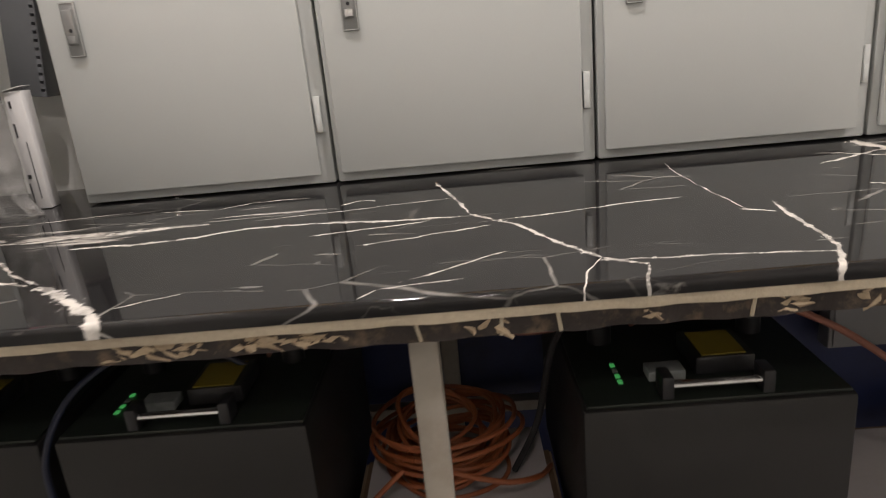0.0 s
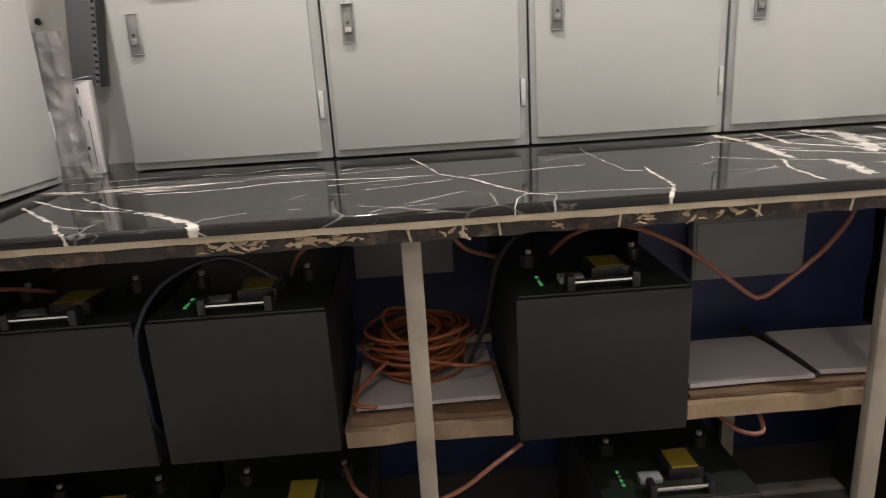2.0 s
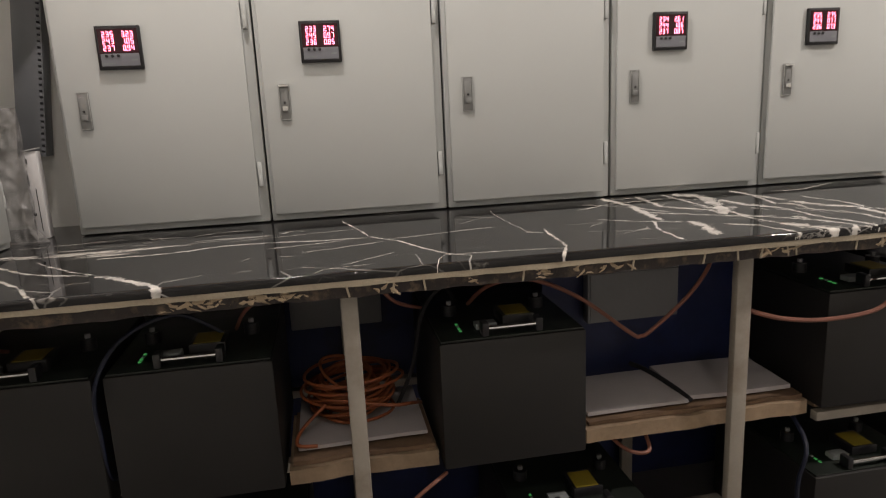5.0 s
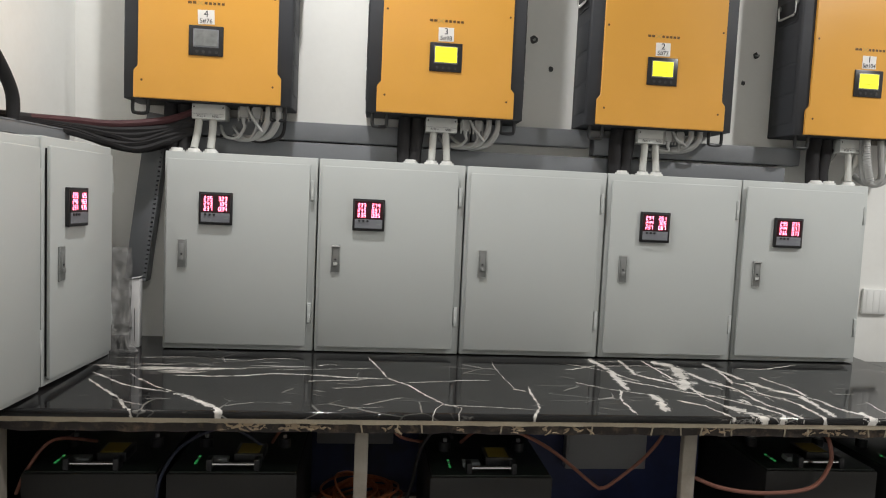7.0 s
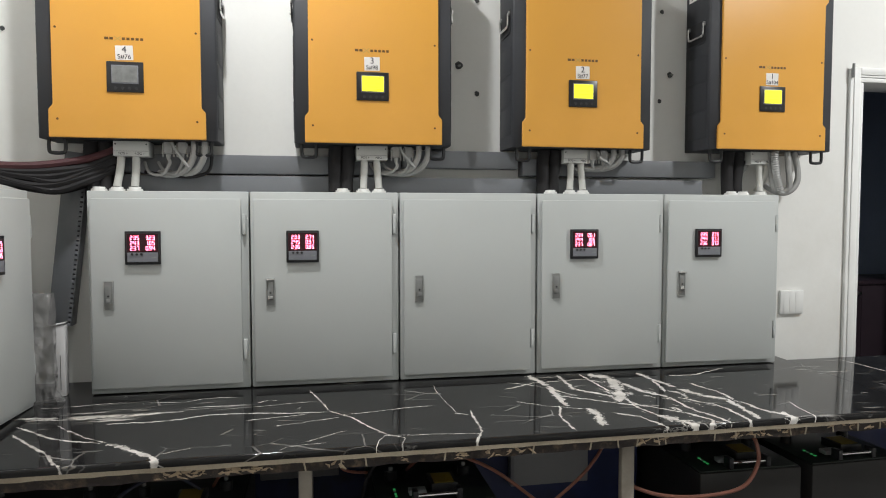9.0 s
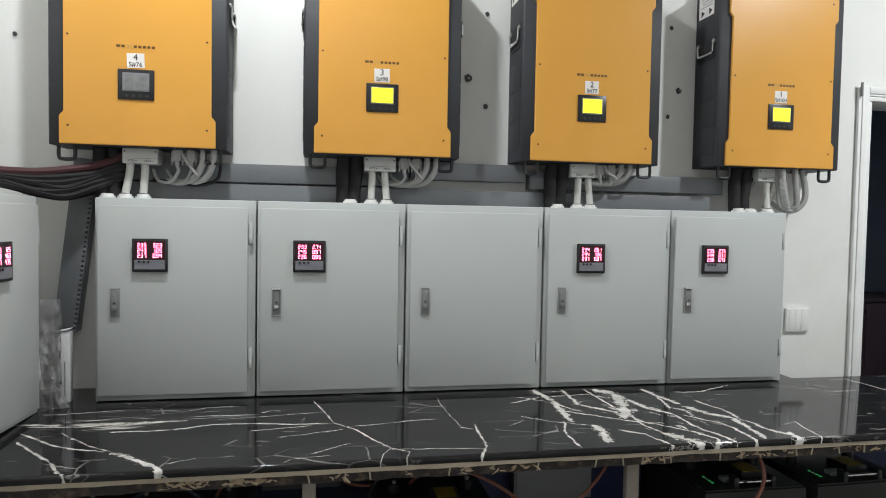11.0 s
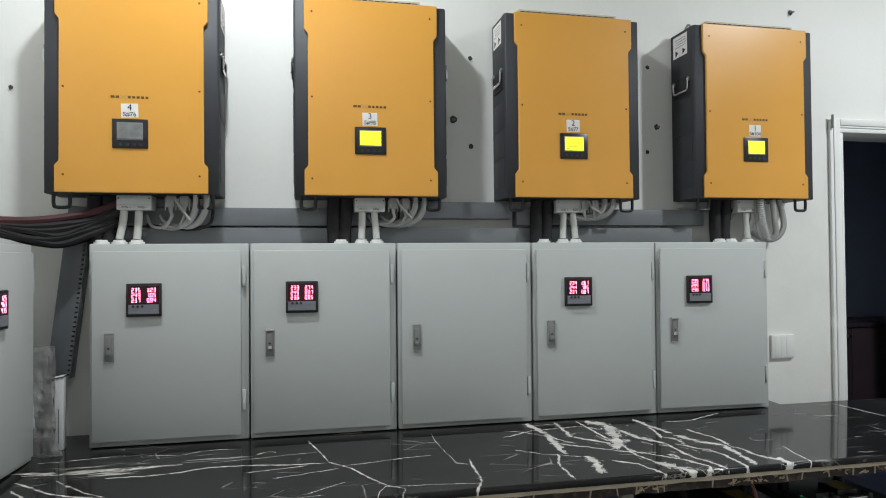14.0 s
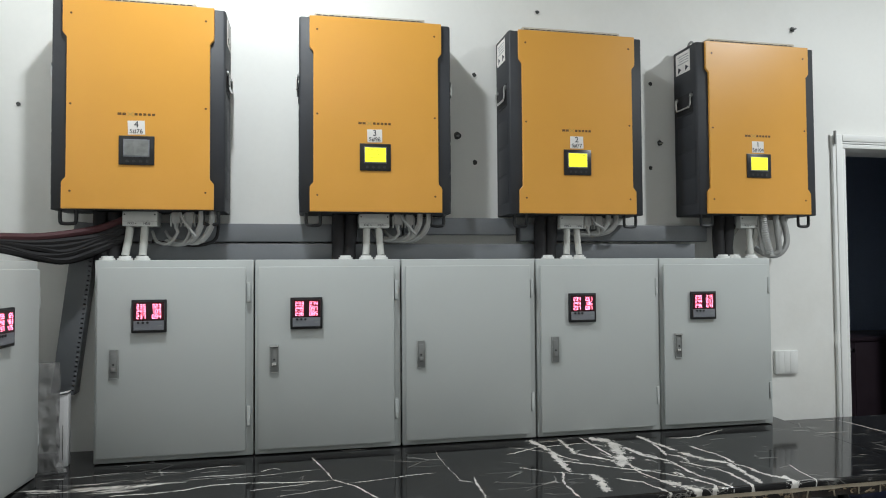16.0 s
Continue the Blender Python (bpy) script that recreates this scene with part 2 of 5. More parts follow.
        inside.inputs["From Min"].default_value, inside.inputs["From Max"].default_value = 0.3, 1.1
        inside.inputs["To Min"].default_value, inside.inputs["To Max"].default_value = lift, -0.05
        link(ln.outputs["Value"], inside.inputs["Value"])
        cm = n.new("ShaderNodeMapping")
        cm.vector_type = "TEXTURE"
        cm.inputs["Rotation"].default_value, cm.inputs["Scale"].default_value = (0, 0, turn), grain
        cl = n.new("ShaderNodeTexNoise")
        cl.inputs["Scale"].default_value, cl.inputs["Detail"].default_value, cl.inputs["Roughness"].default_value = scale, 9, 0.66
        link(src, cm.inputs["Vector"]), link(cm.outputs[0], cl.inputs["Vector"])
        out = n.new("ShaderNodeMapRange")
        out.inputs["From Min"].default_value, out.inputs["From Max"].default_value = low, high
        link(math_of("ADD", cl.outputs["Fac"], inside.outputs[0]), out.inputs["Value"])
        return math_of("MULTIPLY", out.outputs[0], math_of("LESS_THAN", ln.outputs["Value"], 1.1))

    white_area = feathered(wild, (1.13, -0.28, TOP), -1.0, (0.38, 0.22, 1000.0), (1.6, 0.6, 1), 26.0, 0.640, 0.675, 0.07) if east else feathered(flat, (-0.30, -0.20, TOP), 0.03, (0.36, 0.085, 1000.0), (3.6, 0.30, 1), 12.0, 0.63, 0.70, 0.11)
    strong = math_of("MAXIMUM", strong, math_of("MULTIPLY", white_area, 0.8))
    # long hairlines: contour lines of a drawn-out noise
    for turn, stretch, seed in ((-0.15, (0.9, 4.2, 1), 0.0), (0.75, (1.0, 3.6, 1), 7.0)):
        hm = n.new("ShaderNodeMapping")
        hm.inputs["Location"].default_value, hm.inputs["Rotation"].default_value, hm.inputs["Scale"].default_value = (seed, seed, 0), (0, 0, turn), stretch
        hn = n.new("ShaderNodeTexNoise")
        hn.inputs["Scale"].default_value, hn.inputs["Detail"].default_value = 2.6, 1.5
        link(flat, hm.inputs["Vector"]), link(hm.outputs[0], hn.inputs["Vector"])
        off = math_of("ABSOLUTE", math_of("SUBTRACT", hn.outputs["Fac"], 0.5))
        hl = n.new("ShaderNodeMapRange")
        hl.inputs["From Min"].default_value, hl.inputs["From Max"].default_value = 0.0006, 0.0026
        hl.inputs["To Min"].default_value, hl.inputs["To Max"].default_value = 0.3, 0.0
        link(off, hl.inputs["Value"])
        strong = math_of("MAXIMUM", strong, math_of("MULTIPLY", hl.outputs[0], math_of("MULTIPLY", weak.outputs[0], gate.outputs[0])))
    mask = math_of("MAXIMUM", math_of("MAXIMUM", strong, threads), fleck.outputs[0])
    ground = n.new("ShaderNodeMix")
    ground.data_type = "RGBA"
    cloud = noise_of(9.0, 6)
    link(cloud.outputs["Fac"], ground.inputs[0])
    ground.inputs[6].default_value, ground.inputs[7].default_value = (0.006, 0.006, 0.007, 1), (0.022, 0.021, 0.021, 1)
    white = n.new("ShaderNodeMix")
    white.data_type = "RGBA"
    warm = noise_of(3.0, 2)
    link(warm.outputs["Fac"], white.inputs[0])
    white.inputs[6].default_value, white.inputs[7].default_value = (0.74, 0.73, 0.72, 1), (0.60, 0.55, 0.47, 1)
    mix = n.new("ShaderNodeMix")
    mix.data_type = "RGBA"
    link(mask, mix.inputs[0]), link(ground.outputs[2], mix.inputs[6]), link(white.outputs[2], mix.inputs[7])
    link(mix.outputs[2], bsdf.inputs["Base Color"])
    smear = noise_of(5.0, 5)
    r = n.new("ShaderNodeMapRange")
    r.inputs["From Min"].default_value, r.inputs["From Max"].default_value = 0.3, 0.75
    r.inputs["To Min"].default_value, r.inputs["To Max"].default_value = 0.025, 0.10
    link(smear.outputs["Fac"], r.inputs["Value"]), link(r.outputs[0], bsdf.inputs["Roughness"])
    return m


M_WALL = shade("white_wall_paint", (0.80, 0.795, 0.765), 0.55, vary=0.03, scale=1.6, bump=0.25, grain=60, dirt=(0.62, 0.60, 0.55), dirt_amount=0.25, dirt_scale=2.2)
M_CEIL = shade("ceiling_paint", (0.82, 0.82, 0.80), 0.7, vary=0.02, scale=2)
M_FLOOR = shade("grey_terrazzo", (0.13, 0.125, 0.12), 0.35, vary=0.12, scale=5, grain=90, dirt=(0.07, 0.065, 0.06), dirt_amount=0.4)
M_GRILLE = shade("pale_grille_paint", (0.52, 0.47, 0.38), 0.5, vary=0.08, scale=20)
M_TRIM = shade("white_trim_paint", (0.78, 0.78, 0.76), 0.4, vary=0.03, scale=4, bump=0.1)
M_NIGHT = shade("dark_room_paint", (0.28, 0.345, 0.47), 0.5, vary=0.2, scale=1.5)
M_CUPBOARD = shade("dark_brown_varnish", (0.035, 0.024, 0.031), 0.35, vary=0.2, scale=6, bump=0.2)
M_MARBLE, M_MARBLE_EAST = marble("black_marble", False), marble("black_marble_with_white_swath", True)
M_CEMENT = shade("cream_grout", (0.42, 0.36, 0.27), 0.8, vary=0.25, scale=14, bump=0.8, grain=200, dirt=(0.16, 0.12, 0.09), dirt_amount=0.7, dirt_scale=7)
M_ROUGH = shade("rough_marble_edge", (0.022, 0.016, 0.014), 0.55, vary=0.5, scale=30, bump=0.9, grain=160, dirt=(0.16, 0.11, 0.07), dirt_amount=0.8, dirt_scale=38)
M_CHIP = shade("broken_stone", (0.40, 0.31, 0.21), 0.85, vary=0.4, scale=40, bump=1.0, grain=220, dirt=(0.10, 0.06, 0.04), dirt_amount=0.8, dirt_scale=40)
M_STEEL = shade("grey_powder_coat", (0.50, 0.52, 0.51), 0.42, vary=0.025, scale=3, bump=0.12, grain=380, dirt=(0.46, 0.475, 0.46), dirt_amount=0.2, dirt_scale=5)
# near-black that paints the shadow in the cabinets' door gaps
M_DARKGAP = shade("black_gap_shade", (0.012, 0.012, 0.012), 0.8)
M_LOCKRIM = shade("bright_zinc", (0.46, 0.47, 0.46), 0.4, 0.3, vary=0.05, scale=30)
M_LOCK = shade("zinc_lock", (0.25, 0.255, 0.25), 0.42, 0.3, vary=0.08, scale=30)
M_CHROME = shade("chrome", (0.75, 0.75, 0.75), 0.14, 1.0, vary=0.03, scale=30)
M_BEZEL = shade("black_plastic", (0.014, 0.014, 0.016), 0.35, vary=0.1, scale=20)
M_METERFACE = shade("grey_meter_face", (0.20, 0.205, 0.23), 0.4, vary=0.08, scale=30)
M_KEY = shade("dark_grey_key", (0.035, 0.035, 0.037), 0.45, vary=0.1, scale=20)
M_METERGLASS = shade("dark_red_window", (0.035, 0.006, 0.010), 0.2, vary=0.1, scale=30)
M_DIGIT = glow("red_led", (1.0, 0.17, 0.28), 7.0)
M_ORANGE = shade("orange_powder_coat", (0.71, 0.352, 0.056), 0.33, vary=0.04, scale=4, bump=0.15, grain=420, dirt=(0.80, 0.39, 0.08), dirt_amount=0.35, dirt_scale=2.5)
M_BLACKCASE = shade("black_case_paint", (0.030, 0.032, 0.038), 0.6, vary=0.15, scale=8, bump=0.15, grain=300, dirt=(0.07, 0.07, 0.07), dirt_amount=0.3, dirt_scale=6)
M_LCD_ON = glow("lcd_lit", (0.95, 0.93, 0.02), 1.25, (0.3, 0.3, 0.02))
M_LCD_DARK = shade("lcd_segments", (0.35, 0.34, 0.01), 0.5)
M_LCD_OFF = shade("lcd_off", (0.22, 0.225, 0.22), 0.12, vary=0.3, scale=45)
M_PAPER = shade("white_paper", (0.80, 0.77, 0.74), 0.8, vary=0.04, scale=30)
M_INK = shade("dark_ink", (0.02, 0.02, 0.03), 0.6)
M_LOGO = shade("brown_print", (0.13, 0.06, 0.01), 0.5)
M_LOGO2 = shade("gold_print", (0.55, 0.34, 0.08), 0.5)
M_PVC = shade("light_grey_plastic", (0.62, 0.63, 0.61), 0.45, vary=0.05, scale=15)
M_PIPE = shade("grey_conduit", (0.50, 0.50, 0.47), 0.5, vary=0.1, scale=14, bump=0.2)
M_CABLE = shade("grey_cable", (0.34, 0.34, 0.33), 0.5, vary=0.12, scale=16)
M_BLACKCABLE = shade("black_cable", (0.016, 0.015, 0.016), 0.72, vary=0.2, scale=18, spec=0.3)
M_REDCABLE = shade("dull_red_cable", (0.055, 0.014, 0.017), 0.72, vary=0.2, scale=18)
M_DUCT = shade("dark_grey_trunking", (0.165, 0.172, 0.185), 0.42, vary=0.07, scale=5, bump=0.1, dirt=(0.24, 0.245, 0.25), dirt_amount=0.35, dirt_scale=3)
M_SLOT = shade("trunking_slot", (0.02, 0.02, 0.022), 0.8)
M_BATTERY = shade("dark_grey_battery_case", (0.0095, 0.0088, 0.0085), 0.55, vary=0.08, scale=5, bump=0.2, grain=350)
M_BATTOP = shade("black_battery_panel", (0.010, 0.014, 0.011), 0.4, vary=0.15, scale=12)
M_YELLOW = shade("yellow_warning_label", (0.24, 0.18, 0.02), 0.5, vary=0.1, scale=40)
M_LED = glow("green_led", (0.1, 1.0, 0.25), 0.15)
M_PORT = shade("grey_ports", (0.22, 0.24, 0.24), 0.5, vary=0.3, scale=90)
M_POST = shade("cream_painted_steel", (0.30, 0.27, 0.23), 0.55, vary=0.12, scale=9, bump=0.4, grain=120, dirt=(0.16, 0.12, 0.09), dirt_amount=0.55, dirt_scale=7)
M_PLANK = shade("rough_pine", (0.26, 0.185, 0.12), 0.8, vary=0.25, scale=16, bump=0.7, grain=90, island=0.15, dirt=(0.15, 0.09, 0.05), dirt_amount=0.6, dirt_scale=9)
M_BROWNSHEET = shade("brown_fibre_sheet", (0.14, 0.085, 0.05), 0.85, vary=0.3, scale=20, bump=0.6, grain=120)
M_SHEET = shade("dusty_white_board", (0.42, 0.39, 0.39), 0.7, vary=0.08, scale=9, dirt=(0.36, 0.32, 0.30), dirt_amount=0.5)
M_ORANGECABLE = shade("orange_cable", (0.25, 0.070, 0.024), 0.5, vary=0.15, scale=20)
M_BROWNCABLE = shade("brown_red_cable", (0.20, 0.075, 0.05), 0.5, vary=0.15, scale=20)
M_BLUECABLE = shade("blue_cable", (0.006, 0.010, 0.028), 0.45, vary=0.1, scale=20)
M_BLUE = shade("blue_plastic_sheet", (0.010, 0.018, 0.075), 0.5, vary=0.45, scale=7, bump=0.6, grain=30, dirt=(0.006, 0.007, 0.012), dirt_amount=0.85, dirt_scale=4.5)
M_BOX = shade("grey_box_paint", (0.20, 0.20, 0.21), 0.5, vary=0.08, scale=8)
M_CARD = shade("printed_white_carton", (0.66, 0.65, 0.65), 0.6, vary=0.06, scale=14)
M_ANCHOR = shade("dark_plug", (0.05, 0.05, 0.05), 0.6)


def film_plastic():
    m = bpy.data.materials.new("clear_plastic_film")
    m.use_nodes = True
    n, link = m.node_tree.nodes, m.node_tree.links.new
    clear, gloss, mix = n.new("ShaderNodeBsdfTransparent"), n["Principled BSDF"], n.new("ShaderNodeMixShader")
    gloss.inputs["Base Color"].default_value, gloss.inputs["Roughness"].default_value = (0.30, 0.295, 0.29, 1), 0.10
    co, t, r = n.new("ShaderNodeTexCoord"), n.new("ShaderNodeTexNoise"), n.new("ShaderNodeMapRange")
    t.inputs["Scale"].default_value, t.inputs["Detail"].default_value = 28.0, 5
    link(co.outputs["Object"], t.inputs["Vector"])
    r.inputs["From Min"].default_value, r.inputs["From Max"].default_value = 0.35, 0.7
    r.inputs["To Min"].default_value, r.inputs["To Max"].default_value = 0.32, 0.52
    link(t.outputs["Fac"], r.inputs["Value"]), link(r.outputs[0], mix.inputs[0])
    fold, bump = n.new("ShaderNodeTexVoronoi"), n.new("ShaderNodeBump")
    fold.inputs["Scale"].default_value = 55.0
    stretch = n.new("ShaderNodeMapping")
    stretch.inputs["Rotation"].default_value, stretch.inputs["Scale"].default_value = (0, 0.5, 0), (1.0, 1.0, 0.45)
    link(co.outputs["Object"], stretch.inputs["Vector"]), link(stretch.outputs[0], fold.inputs["Vector"])
    bump.inputs["Strength"].default_value, bump.inputs["Distance"].default_value = 0.9, 0.012
    link(fold.outputs["Distance"], bump.inputs["Height"]), link(bump.outputs[0], gloss.inputs["Normal"])
    link(clear.outputs[0], mix.inputs[1]), link(gloss.outputs[0], mix.inputs[2])
    link(mix.outputs[0], n["Material Output"].inputs[0])
    return m


M_FILM = film_plastic()


# ---- mesh helpers ----
def box(bm, x0, x1, y0, y1, z0, z1, bevel=0.0, segments=2):
    made = bmesh.ops.create_cube(bm, size=1.0, matrix=Matrix.Translation(((x0 + x1) / 2, (y0 + y1) / 2, (z0 + z1) / 2)) @ Matrix.Diagonal((x1 - x0, y1 - y0, z1 - z0, 1)))
    if bevel:
        edges = list({e for v in made["verts"] for e in v.link_edges})
        bmesh.ops.bevel(bm, geom=edges, offset=bevel, segments=segments, affect="EDGES", profile=0.5)
    return bm


def boxed(*a, **k):
    return box(bmesh.new(), *a, **k)


def rod(bm, p, q, r, sides=16, r2=None):
    p, q = Vector(p), Vector(q)
    turn = (q - p).to_track_quat("Z", "Y").to_matrix().to_4x4()
    bmesh.ops.create_cone(bm, cap_ends=True, segments=sides, radius1=r, radius2=r if r2 is None else r2, depth=(q - p).length, matrix=Matrix.Translation((p + q) / 2) @ turn)
    return bm


def smooth_line(points, steps=6):
    pts = [Vector(p) for p in points]
    out = []
    for i in range(len(pts) - 1):
        a, b, c, d = pts[max(i - 1, 0)], pts[i], pts[i + 1], pts[min(i + 2, len(pts) - 1)]
        for s in range(steps):
            t = s / steps
            out.append(0.5 * ((2 * b) + (c - a) * t + (2 * a - 5 * b + 4 * c - d) * t * t + (3 * b - a - 3 * c + d) * t ** 3))
    out.append(pts[-1])
    return out


def tube(bm, points, r, sides=10, steps=6, ripple=0.0):
    """A round cable or pipe through the points; ripple makes it a corrugated conduit."""
    line = smooth_line(points, steps)
    rings, side = [], None
    for i, p in enumerate(line):
        d = (line[min(i + 1, len(line) - 1)] - line[max(i - 1, 0)]).normalized()
        if side is None:
            side = d.orthogonal().normalized()
        side = (side - d * side.dot(d)).normalized()
        up = d.cross(side)
        rr = r * (1 + (ripple if i % 2 else -ripple))
        rings.append([bm.verts.new(p + rr * (math.cos(a) * side + math.sin(a) * up)) for a in (2 * math.pi * k / sides for k in range(sides))])
    for a, b in zip(rings, rings[1:]):
        for k in range(sides):
            bm.faces.new((a[k], a[(k + 1) % sides], b[(k + 1) % sides], b[k]))
    bm.faces.new(rings[0][::-1]), bm.faces.new(rings[-1])
    return bm


def prism(bm, outline, y0, y1):
    """An outline in x and z, drawn out from y0 to y1."""
    a = [bm.verts.new((x, y0, z)) for x, z in outline]
    b = [bm.verts.new((x, y1, z)) for x, z in outline]
    n = len(outline)
    bm.faces.new(a), bm.faces.new(b[::-1])
    for i in range(n):
        bm.faces.new((a[i], b[i], b[(i + 1) % n], a[(i + 1) % n]))
    bmesh.ops.recalc_face_normals(bm, faces=bm.faces)
    return bm


def mesh_of(name, bm, material, flat=False):
    me = bpy.data.meshes.new(name)
    bm.to_mesh(me)
    bm.free()
    me.materials.append(material)
    if not flat:
        me.shade_smooth()
        me.set_sharp_from_angle(angle=radians(35))
    return me


def part(name, bm, material, parent, label=""):
    ob = new(name, mesh_of(name, bm, material))
    ob.parent = parent
    return tagged(ob, label)


BASE = pose(0, 0, 0)     # where the lower frame stands against the rest


def thing(name, m, label, category, group="", kind=""):
    ob = new(name)
    ob.empty_display_size = 0.05
    ob.matrix_world = BASE @ m
    return tagged(ob, label, category, group, kind)


def solid(name, bm, material, label, category, group="", kind="", m=None):
    ob = new(name, mesh_of(name, bm, material))
    ob.matrix_world = BASE @ m if m is not None else BASE
    return tagged(ob, label, category, group, kind)


def lettering(text, size, x, y, z, name, material, parent, label="", align="CENTER", lean=0.0):
    """Words that face -y, centred at x, with their foot at z."""
    cu = bpy.data.curves.new(name, "FONT")
    cu.body, cu.size, cu.align_x, cu.extrude, cu.space_character = text, size, align, 0.0003, 1.0
    tmp = new(name, cu)
    bpy.context.view_layer.update()
    me = bpy.data.meshes.new_from_object(tmp.evaluated_get(bpy.context.evaluated_depsgraph_get()))
    bpy.data.objects.remove(tmp)
    me.transform(pose(x, y, z, 90) @ pose(0, 0, 0, 0, 0, lean))
    me.materials.clear()
    me.materials.append(material)
    ob = new(name, me)
    ob.parent = parent
    return tagged(ob, label)


# ---- the room ----
DOOR_L, DOOR_R, DOOR_T = 2.247, 3.11, 1.942
T = 0.16
solid("floor", boxed(WEST_X - T, EAST_X + T, SOUTH_Y - T, WALL_Y + 2.2, FLOOR_Z - 0.1, FLOOR_Z), M_FLOOR, "dark grey polished terrazzo floor", "floor", kind="structure")
solid("ceiling", boxed(WEST_X - T, EAST_X + T, SOUTH_Y - T, WALL_Y + 2.2, CEIL_Z, CEIL_Z + 0.12), M_CEIL, "plain white painted ceiling", "ceiling", kind="structure")
bm = bmesh.new()
box(bm, WEST_X - T, DOOR_L, WALL_Y, WALL_Y + T, FLOOR_Z, CEIL_Z)
box(bm, DOOR_R, EAST_X + T, WALL_Y, WALL_Y + T, FLOOR_Z, CEIL_Z)
box(bm, DOOR_L, DOOR_R, WALL_Y, WALL_Y + T, DOOR_T, CEIL_Z)
solid("wall_north", bm, M_WALL, "white painted plaster wall with drill holes", "wall", kind="structure")
solid("wall_west", boxed(WEST_X - T, WEST_X, SOUTH_Y - T, WALL_Y, FLOOR_Z, CEIL_Z), M_WALL, "white painted plaster wall", "wall", kind="structure")
solid("wall_east", boxed(EAST_X, EAST_X + T, SOUTH_Y - T, WALL_Y, FLOOR_Z, CEIL_Z), M_WALL, "white painted plaster wall", "wall", kind="structure")
solid("wall_south", boxed(WEST_X, EAST_X, SOUTH_Y - T, SOUTH_Y, FLOOR_Z, CEIL_Z), M_WALL, "white painted plaster wall", "wall", kind="structure")
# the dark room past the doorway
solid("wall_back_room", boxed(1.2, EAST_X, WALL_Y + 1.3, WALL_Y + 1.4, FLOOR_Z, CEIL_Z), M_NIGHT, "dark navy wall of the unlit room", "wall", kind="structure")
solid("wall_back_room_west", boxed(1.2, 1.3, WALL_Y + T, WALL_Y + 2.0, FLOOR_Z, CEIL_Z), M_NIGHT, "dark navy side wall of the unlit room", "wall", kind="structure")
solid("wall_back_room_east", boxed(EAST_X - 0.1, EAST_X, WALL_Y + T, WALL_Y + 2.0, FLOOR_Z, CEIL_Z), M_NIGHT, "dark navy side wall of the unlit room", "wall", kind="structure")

cup = thing("dark_cupboard", pose(3.35, WALL_Y + 0.94, FLOOR_Z), "low dark brown cupboard in the unlit room", "cupboard")
part("body", boxed(-0.55, 0.55, 0.0, 0.34, 0.001, 1.045, 0.004), M_CUPBOARD, cup)
part("top", boxed(-0.56, 0.56, -0.012, 0.345, 1.0455, 1.068, 0.004), M_CUPBOARD, cup)
for x0, x1 in ((-0.545, -0.183), (-0.180, 0.180), (0.183, 0.545)):
    leaf = part("cupboard_door", boxed(x0, x1, -0.018, -0.001, 0.06, 1.040, 0.003), M_CUPBOARD, cup)
    part("knob", rod(bmesh.new(), (x1 - 0.03, -0.040, 1.00), (x1 - 0.03, -0.0185, 1.00), 0.010, 12), M_CHROME, leaf, "small bright knob")

door = thing("door_1", pose(0, 0, 0), "white painted door frame round a dark opening", "door frame", kind="structure")
yt = WALL_Y - 0.018
TRIM_T = DOOR_T + 0.040
part("jamb", boxed(DOOR_L - 0.034, DOOR_L - 0.004, yt, WALL_Y - 0.001, FLOOR_Z, TRIM_T, 0.004), M_TRIM, door)
part("jamb", boxed(DOOR_R + 0.004, DOOR_R + 0.034, yt, WALL_Y - 0.001, FLOOR_Z, TRIM_T, 0.004), M_TRIM, door)
part("head", boxed(DOOR_L - 0.0035, DOOR_R + 0.0035, yt, WALL_Y - 0.001, DOOR_T + 0.012, TRIM_T, 0.004), M_TRIM, door)
part("head_bead", boxed(DOOR_L - 0.0035, DOOR_R + 0.0035, yt + 0.004, WALL_Y - 0.001, DOOR_T + 0.004, DOOR_T + 0.0115, 0.002), M_TRIM, door)
part("lining", boxed(DOOR_L - 0.003, DOOR_L + 0.013, yt + 0.006, WALL_Y + T, FLOOR_Z, DOOR_T - 0.015, 0.003), M_TRIM, door)
part("lining", boxed(DOOR_R - 0.013, DOOR_R + 0.003, yt + 0.006, WALL_Y + T, FLOOR_Z, DOOR_T - 0.015, 0.003), M_TRIM, door)
part("lining", boxed(DOOR_L - 0.003, DOOR_R + 0.003, yt + 0.006, WALL_Y + T, DOOR_T - 0.014, DOOR_T + 0.003, 0.003), M_TRIM, door)
part("bead", boxed(DOOR_L - 0.049, DOOR_L - 0.0345, yt + 0.003, WALL_Y - 0.001, FLOOR_Z, TRIM_T - 0.004, 0.003), M_TRIM, door)
pin = rod(bmesh.new(), (DOOR_L - 0.044, yt - 0.004, TRIM_T - 0.040), (DOOR_L - 0.044, yt - 0.004, TRIM_T + 0.012), 0.005)
part("hinge", pin, M_LOCK, door, "small worn metal hinge pin")

for lx, ly, power in LAMPS:
    fx = thing("ceiling_light", pose(lx, ly, CEIL_Z), "round white flush ceiling light, switched on", "ceiling light", "ceiling lights")
    bm = bmesh.new()
    rod(bm, (0, 0, -0.03), (0, 0, -0.001), 0.11, 32)
    part("housing", bm, M_TRIM, fx)

